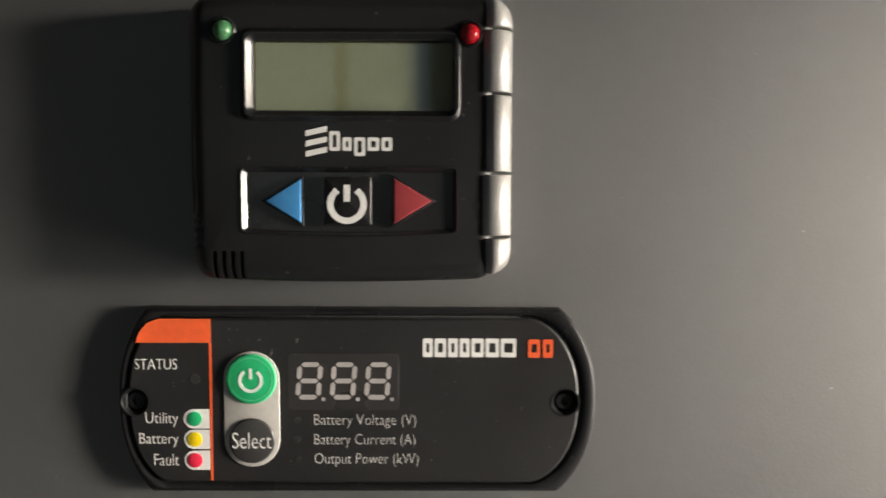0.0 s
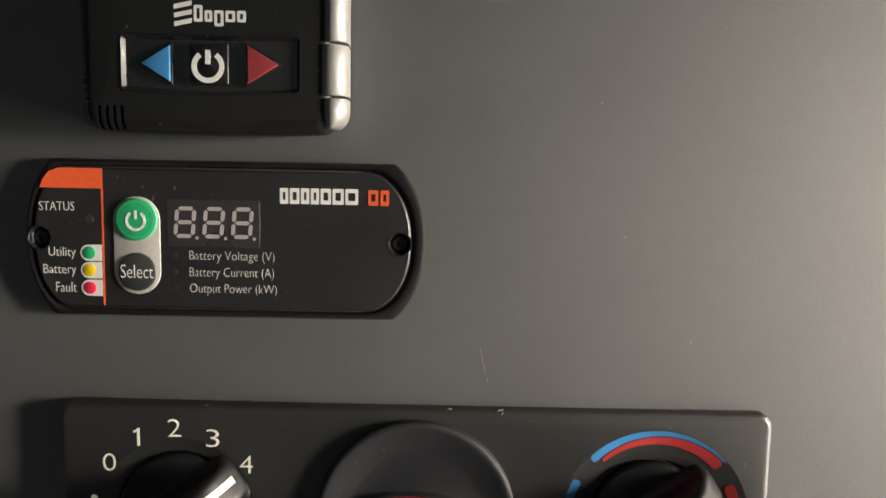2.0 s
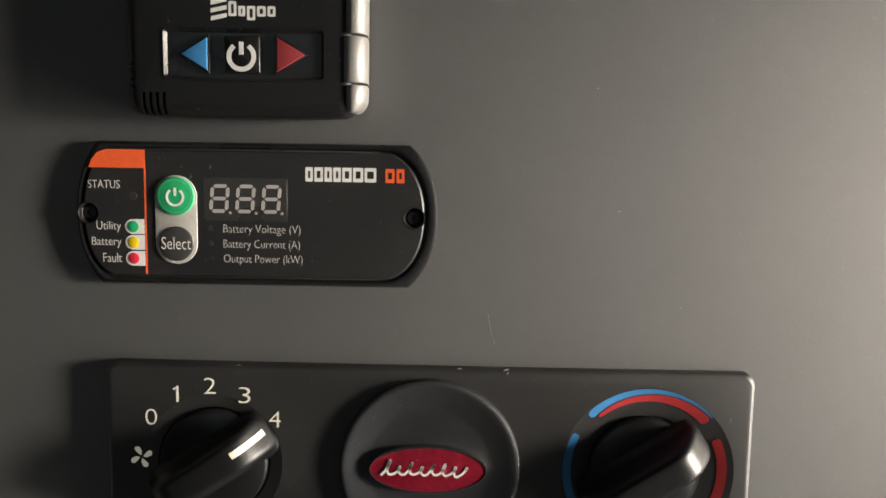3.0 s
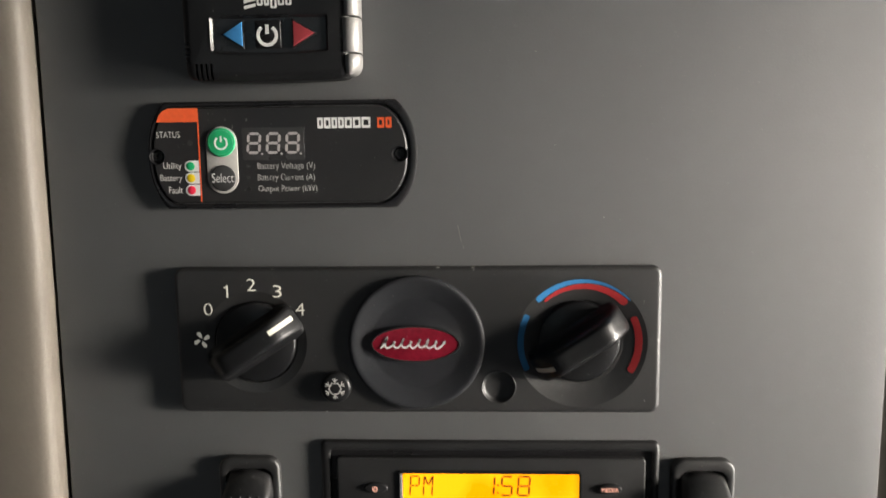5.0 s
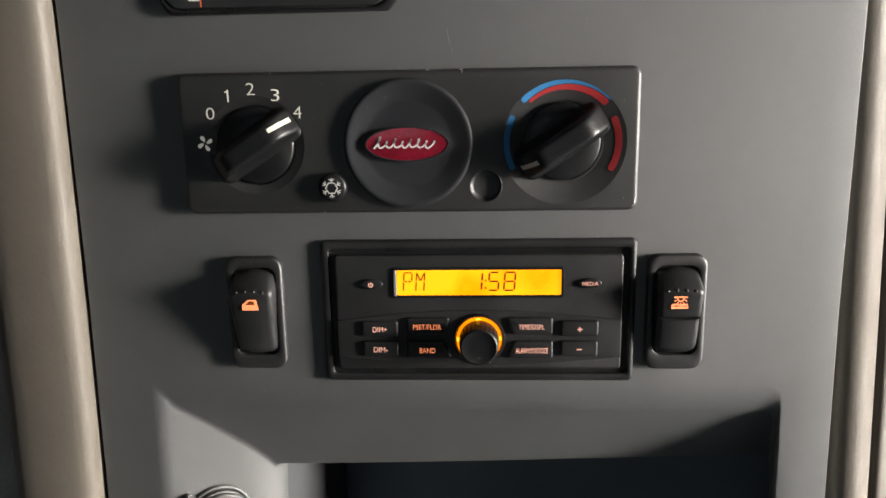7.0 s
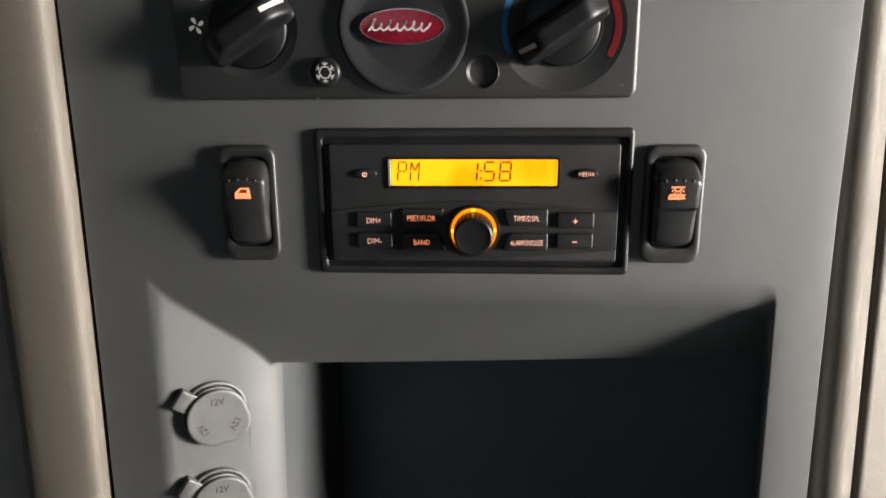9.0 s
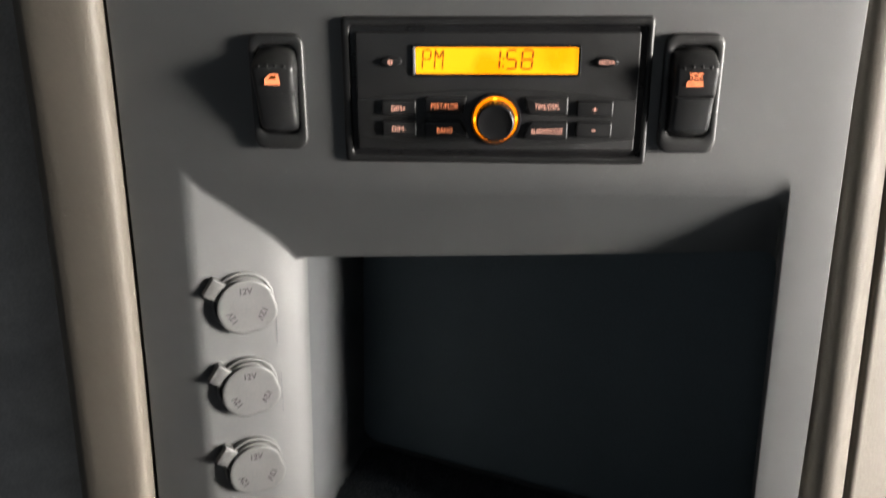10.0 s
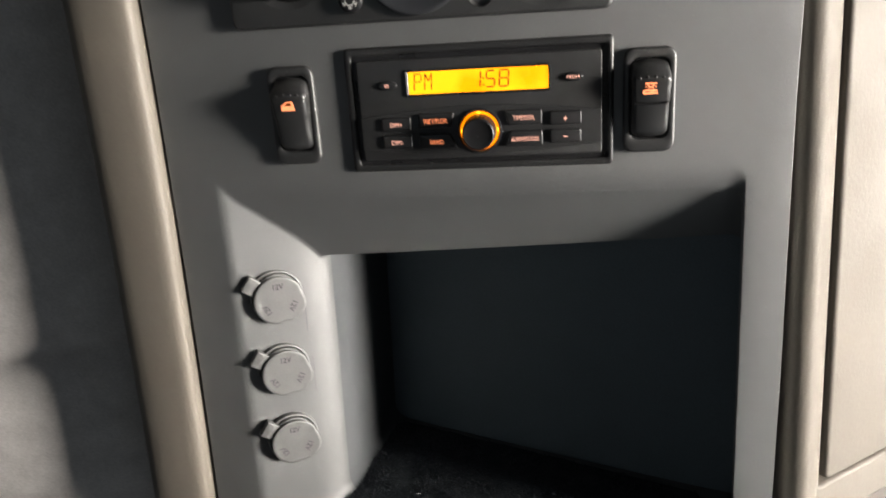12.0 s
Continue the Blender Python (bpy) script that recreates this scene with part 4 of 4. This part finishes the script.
scuff([(-73.0, 61.8), (-72.7, 62.0)], 0.4, PANEL_OUT - 0.7, control_panel)
scuff([(58.0, 262.0), (58.8, 262.3)], 0.22, PANEL_OUT + 0.02, control_panel)


# ---- radio ----
def radio():
    t = thing("radio", at(31, 69, 0), "black radio with a lit amber display in a raised frame", "radio")
    part("frame_surround", surround(rr(-41.8, 103.6, 67.8, 136.6, 2.6), rr(-37.6, 100.6, 71.8, 132.4, 1.6), -6, 4.9, 1.3, 0.5, inner_bev=0.7), FRAME, t, smooth=50)
    part("recess", slab(rr(-39, 102, 70, 134, 1), 0.2, PANEL_OUT + 0.4, 0.1, 1), GLOSS, t)
    D = 6.1
    part("fascia", slab(rr(-34.9, 97.4, 74.5, 129.7, 1.6), 0.9, D, 0.8), RADIO, t)
    part("trim_line", strip([(97.0, 75.6), (97.1, 128.6)], 0.5, D - 0.3, 0.2), SILVER, t)
    # raised key field with curved borders
    top = [(-34.7 + 131.9 * k / 30, 98.6 + 5.0 * math.sin(math.pi * k / 30)) for k in range(31)]
    low = [(97.2 - 131.9 * k / 30, 80.6 - 4.0 * math.sin(math.pi * k / 30)) for k in range(31)]
    part("key_field", slab((low[::-1] + top[::-1]), D - 0.5, D + 0.5, 0.4), RADIO, t)
    part("display_bezel", surround(rr(-8.2, 70.6, 109.4, 124.0, 1.2), rr(-6.2, 69.4, 110.7, 122.7, 0.6), D - 1, D + 0.7, 0.3, D), GLOSS, t)
    part("display_edge", slab(rr(-7.7, -6.3, 110.4, 122.9, 0.4), D, D + 0.9, 0.3), SILVER, t)
    lcd = part("display", slab(rr(-6.2, 69.4, 110.7, 122.7, 0.4), D - 1.4, D + 0.15, 0.05, 1), AMBER, t, "lit amber display")
    bm = bmesh.new()
    z0, h, w = 113.0, 8.5, 4.2
    for x0, bars in ((-3.2, ((0, 0, 0, .46), (0, .54, 0, 1), (.1, 1, .9, 1), (1, .54, 1, .95), (.1, .5, .42, .5), (.55, .5, .9, .5))),
                     (2.6, ((0, 0, 0, .46), (0, .54, 0, 1), (.1, .95, .45, .56), (.9, .95, .55, .56), (1, 0, 1, .46), (1, .54, 1, 1)))):
        for a, b, c, e in bars:
            strip([(x0 + 3.7 * a + 0.6 * b, z0 + h * b), (x0 + 3.7 * c + 0.6 * e, z0 + h * e)], 0.62, D + 0.17, bm=bm)
    part("day_half", bm, SEGON, lcd)
    part("figure", digit("1", 28.6, z0, w, h, 0.85, D + 0.17), SEGON, lcd)
    bm = bmesh.new()
    for z in (z0 + 1.2, z0 + 4.6):
        strip([(34.4, z), (35.2, z)], 0.8, D + 0.17, bm=bm)
    part("colon", bm, SEGON, lcd)
    part("figure", digit("5", 36.0, z0, w + 0.3, h, 0.8, D + 0.17), SEGON, lcd)
    part("figure", digit("8", 43.1, z0, w + 0.6, h, 0.8, D + 0.17), SEGON, lcd)
    for cx, name, word in ((-17.8, "power_key", ""), (82.4, "media_key", "MEDIA")):
        k = part(name, slab(oval(cx, 116.2, 5.2, 2.4, 32), D - 0.5, D + 1.3, 0.8), KEYPAD, t)
        if word:
            lettering(word, cx - 3.6, cx + 3.6, 115.3, 117.1, D + 1.3, BACKDIM, k)
        else:
            power_mark(cx - 0.4, 116.0, 0.95, 0.4, D + 1.3, BACKDIM, k)
    keypad = (("DIM+", -23.0, -6.2, 91.2, 98.6, 3.3, BACKDIM), ("DIM-", -22.8, -6.2, 81.4, 88.8, 3.3, BACKDIM),
              ("PSET/FLDR", -2.0, 17.0, 92.0, 100.2, 6.5, BACKLIT), ("BAND", -2.2, 17.2, 80.4, 88.8, 3.7, BACKLIT),
              ("TIME/DSPL", 46.0, 65.6, 92.0, 100.2, 5.9, BACKDIM), ("ALARM/SNOOZE", 46.2, 65.8, 80.4, 88.8, 7.5, BACKDIM),
              ("+", 69.4, 86.6, 91.2, 98.6, 1.2, BACKDIM), ("-", 69.4, 86.4, 81.4, 88.8, 1.2, BACKDIM))
    for word, x0, x1, z0, z1, half, m in keypad:
        cx, cz = (x0 + x1) / 2, (z0 + z1) / 2 - 0.3
        outline = rr(x0, x1, z0, z1, 1.2)
        mid = (z0 + z1) / 2
        if word in ("PSET/FLDR", "BAND"):       # cut away beside the volume knob
            lean = 0.45 if word == "BAND" else -0.28
            outline = [(x - lean * (z - mid) if x > cx else x, z) for x, z in outline]
        elif word in ("TIME/DSPL", "ALARM/SNOOZE"):
            lean = 0.45 if word != "TIME/DSPL" else -0.28
            outline = [(x + lean * (z - mid) if x < cx else x, z) for x, z in outline]
        k = part("key", slab(outline, D, D + 2.0, 1.0, 4), KEYPAD, t, smooth=50)
        hh = 1.25 if word not in "+-" else (1.2 if word == "+" else 0.25)
        lettering(word, cx - half, cx + half, cz - hh, cz + hh, D + 2.0, m, k)
    # volume knob with its lit ring
    cx, cz = 31.6, 89.6
    bm = bmesh.new()
    loft(bm, [flat(oval(cx, cz, r, n=56), dd) for r, dd in ((12.2, D - 1), (12.2, D + 1.2), (11.9, D + 1.7), (11.2, D + 1.8), (10.8, D + 1.0))], True, False)
    part("knob_collar", bm, GLOSS, t, smooth=50)
    ring = bmesh.new()
    a, b = oval(cx, cz, 10.6, n=56), oval(cx, cz, 9.25, n=56)
    loft(ring, [flat(a, D), flat(a, D + 1.3), flat(b, D + 1.3), flat(b, D)], False, False)
    lit = part("lit_ring", ring, AMBERRING, t, "glowing amber ring")
    for w in (92, 3, 180, 270):
        spot = arc(cx, cz, 10.3, w - 5, w + 5, 6) + arc(cx, cz, 9.5, w + 5, w - 5, 6)
        part("ring_lamp", loft(bmesh.new(), [flat(spot, D + 1.25), flat(spot, D + 1.4)]), AMBERLAMP, lit, "small bright amber lamp")
    bm = bmesh.new()
    rings = []
    for r, dd in ((9.3, D), (8.9, D + 11), (8.6, D + 12.2), (7.9, D + 12.7), (6.6, D + 12.3), (3, D + 12.0)):
        pts = []
        for k in range(96):
            w = k * math.tau / 96
            q = r * (1 - (0.05 if k % 4 < 2 and D + 0.5 < dd < D + 12 else 0))
            pts.append((cx + q * math.cos(w), cz + q * math.sin(w)))
        rings.append(flat(pts, dd))
    part("volume_knob", loft(bm, rings), BLACK, t, "black ribbed volume knob", 25)


radio()


# ---- rocker switches ----
def rocker_switch(x, z, label):
    t = thing("rocker_switch", at(x, z - 27, 0), label, "rocker switch", "rocker switches")
    part("bezel", surround(rr(x - 13.4, x + 13.4, z - 28.0, z + 27, 5.6, 7), rr(x - 10.3, x + 10.3, z - 20.8, z + 22.0, 4.6, 7), -6, 5.4, 1.0, 1.0, inner_bev=0.35), DARK, t, smooth=45)
    part("well", slab(rr(x - 11, x + 11, z - 21.5, z + 23, 4), 0.3, PANEL_OUT + 0.4, 0.1, 1), GLOSS, t)
    # the rocker: upper half stands proud, lower half slopes in
    bm = bmesh.new()
    rows = []
    for f, zz, dd in ((0.72, 21.6, 1.5), (0.86, 21.2, 4.0), (0.93, 20.4, 6.2), (0.97, 19.0, 8.4), (1.0, 17.0, 10.6), (1.03, 15.0, 12.5), (1.04, 13.6, 13.6), (1.04, 12.6, 14.1), (1.04, 11.6, 14.2), (1.03, 10.2, 14.0),
                      (1.01, 6.0, 13.4), (0.99, 0.5, 12.6), (0.98, -0.6, 11.9), (0.97, -1.5, 11.5), (0.96, -6, 10.6), (0.96, -12, 9.4), (0.95, -16.0, 8.5), (0.93, -18.2, 7.2), (0.84, -19.6, 5.2), (0.5, -20.2, 2)):
        w = 9.9 * f
        prof = [(-w, 0.5), (-w, dd - 2.2), (-w + 0.5, dd - 1.1), (-w + 1.4, dd - 0.35), (-w + 2.6, dd), (0, dd), (w - 2.6, dd), (w - 1.4, dd - 0.35), (w - 0.5, dd - 1.1), (w, dd - 2.2), (w, 0.5)]
        bulge = -2.2 * min(max((zz - 4) / 16, 0), 1) + 1.6 * min(max((-6 - zz) / 14, 0), 1)
        rows.append([at(x + a, z + zz + bulge * (a / 9.9) ** 2, max(b, 0.5)) for a, b in prof])
    rocker = part("rocker", loft(bm, rows), ROCKER, t, smooth=40)
    for k in range(4):
        cx = x - 6.0 + 4.0 * k
        b = bmesh.new()
        cz = z + 12.6 - (0.4 if k in (0, 3) else 0)
        loft(b, [flat(oval(cx, cz, 0.95 * math.cos(w), n=12), 13.4 + 0.95 * math.sin(w)) for w in (0, 0.5, 1.0, 1.4)])
        part("bump", b, ROCKER, rocker, smooth=60)
    return t, rocker


t, rocker = rocker_switch(-73.4, 102.0, "black rocker switch with a lit orange door symbol")
pts = [(-77.0, 106.0), (-69.6, 106.0), (-70.4, 111.0), (-74.2, 111.0), (-77.0, 108.6)]
sym = part("door_symbol", loft(bmesh.new(), [flat(p, dd) for dd in (13.6, 13.95) for p in [pts]]), BACKLIT, rocker, "lit orange door symbol")
pts = [(-75.4, 108.6), (-71.2, 108.6), (-71.5, 110.3), (-73.8, 110.3)]
part("symbol_window", loft(bmesh.new(), [flat(p, dd) for dd in (13.9, 14.05) for p in [pts]]), SEGON, sym)
t, rocker = rocker_switch(122.0, 102.0, "black rocker switch with a lit orange lamp symbol")
bm = bmesh.new()
strip([(118.6, 111.6), (124.6, 111.6)], 0.7, 13.7, 0.35, bm)
strip(arc(121.6, 111.2, 1.5, 180, 360, 10), 0.6, 13.7, 0.35, bm)
for a in (205, 240, 270, 300, 335):
    c, s = math.cos(radians(a)), math.sin(radians(a))
    strip([(121.6 + 2.1 * c, 111.0 + 2.1 * s), (121.6 + 3.1 * c, 111.0 + 3.1 * s)], 0.45, 13.7, 0.35, bm)
strip([(117.9, 107.2), (118.4, 108.0), (120.0, 108.1), (121.4, 107.7), (124.9, 108.0)], 0.9, 13.3, 0.4, bm)
strip([(117.6, 106.5), (125.1, 106.6)], 0.9, 13.2, 0.4, bm)
part("lamp_symbol", bm, BACKLIT, rocker, "lit orange lamp symbol")
part("rocker_edge", strip([(113.2, 101.6), (115, 100.9), (122, 100.6), (129, 100.9), (130.8, 101.6)], 0.7, 12.0, 0.9), BLACK, rocker)


# ---- power sockets on the slanted side of the pocket ----
FACET = Vector((1, 0.56)).normalized()          # along the slope (x, depth)


def power_socket():
    x0, z0 = -107.6, -15.6
    dep = 28 + 0.56 * (x0 + 80) + 100 * (x0 / 1000 - 0.03) ** 2

    def on(x, z, h):
        """x, z about the socket's centre, h out of the slope."""
        u = (x - x0) * 1.05
        return on_panel(at(x0 + u * FACET.x + h * FACET.y, z0 + (z - z0) * 1.05, -(dep + u * FACET.y) + h * FACET.x))

    def ring_on(pts, h):
        return [on(x, z, h) for x, z in pts]
    t = thing("power_socket", on(x0, z0, 0), "grey capped twelve-volt power socket in the pocket wall", "power socket", "power sockets in the pocket")
    bm = bmesh.new()
    loft(bm, [ring_on(oval(x0, z0 + 1.4, r, n=44), h) for r, h in ((16.4, -1), (16.4, 1.8), (16.1, 2.5), (15.4, 2.7), (14.9, 2.2), (14.4, 1.0))])
    part("rim", bm, CAPS, t, "grey socket rim", 40)
    bm = bmesh.new()
    loft(bm, [ring_on(oval(x0 + 0.2, z0 + 1.3, r, n=44), h) for r, h in ((14.2, 0.5), (14.2, 4.0), (13.9, 4.2), (13, 4.2))])
    part("inner_ring", bm, CAPS, t, smooth=40)

    def cap_pts(r):
        out = []
        for k in range(72):
            a = 360 * k / 72
            a = a - 360 if a > 180 else a
            q = r + 1.7 * math.exp(-((a + 28) / 24) ** 2) - 1.3 * math.exp(-((a + 82) / 13) ** 2) - 0.8 * math.exp(-((a - 16) / 12) ** 2) + 0.5 * math.exp(-((a + 62) / 9) ** 2)
            out.append((x0 + 0.8 + q * math.cos(radians(a)), z0 - 0.6 + q * math.sin(radians(a))))
        return out
    bm = bmesh.new()
    loft(bm, [ring_on(cap_pts(r), h) for r, h in ((14.9, 4.1), (15.3, 4.4), (15.3, 6.2), (15.15, 6.6), (14.8, 6.8), (13.6, 6.8), (12.6, 6.75), (6, 6.75))])
    cap = part("cap", bm, CAPS, t, "grey rubber cap marked 12V", 40)
    bm = bmesh.new()
    pts = turned(rr(x0 + 12.4, x0 + 22.0, z0 - 5.4, z0 + 5.2, 0.8, 3), x0, z0, 144)
    rings = [ring_on(pts, -0.5), ring_on(pts, 3.9), ring_on(inset(pts, 0.25), 4.4), ring_on(inset(pts, 0.7), 4.6)]
    part("hinge_tab", loft(bm, rings), CAPS, t, smooth=40)
    for a in (88, 208, 328):
        cx, cz = x0 + 0.8 + 9.2 * math.cos(radians(a)), z0 - 0.6 + 9.2 * math.sin(radians(a))
        lettering("12V", cx - 3.3, cx + 3.3, cz - 1.8, cz + 1.8, 6.74, CAPDARK, cap, turn=a - 90, weight=0.02, place=on, name="embossed_lettering")
    return t


CAPDARK = shader("embossed_cap_figures", (0.030, 0.030, 0.030), 0.6)
first = power_socket()
for dx, dz in ((-1.5, -51.2), (-2.0, -103.2)):
    copy_thing(first, Matrix.Translation(first.location + Vector((dx, dx * 0.56, dz)) / 1000))


# ---- small marks on the slanted side of the pocket ----
def facet_mark(path, w, name, material, label):
    """A thin stroke drawn on the slope, in the panel's x and z (mm)."""
    rows = []
    for k, p in enumerate(path):
        a, b = Vector(path[max(k - 1, 0)]), Vector(path[min(k + 1, len(path) - 1)])
        u = (b - a).normalized()
        n = Vector((-u.y, u.x)) * w / 2
        rows.append([])
        for q, h in ((n, 0.0), (n, 0.12), (-n, 0.12), (-n, 0.0)):
            x, z = p[0] + q.x, p[1] + q.y
            dep = 28 + 0.56 * (x + 80) + 100 * (x / 1000 - 0.03) ** 2 - 0.02
            rows[-1].append(on_panel(at(x, z, h - dep)))
    part(name, loft(bmesh.new(), rows), material, control_panel, label)


facet_mark([(-92.8, 7.4), (-92.0, 7.2), (-91.8, 6.2), (-92.1, 5.4)], 0.35, "scratch", CAPDARK, "small dark hooked scratch")
facet_mark([(-91.6, 4.5), (-91.8, -20.0), (-92.3, -44.0)], 0.14, "scratch", CAPDARK, "fine dark scratch line")
facet_mark([(-91.5, -62.0), (-92.0, -88.0)], 0.12, "scratch", CAPDARK, "fine dark scratch line")
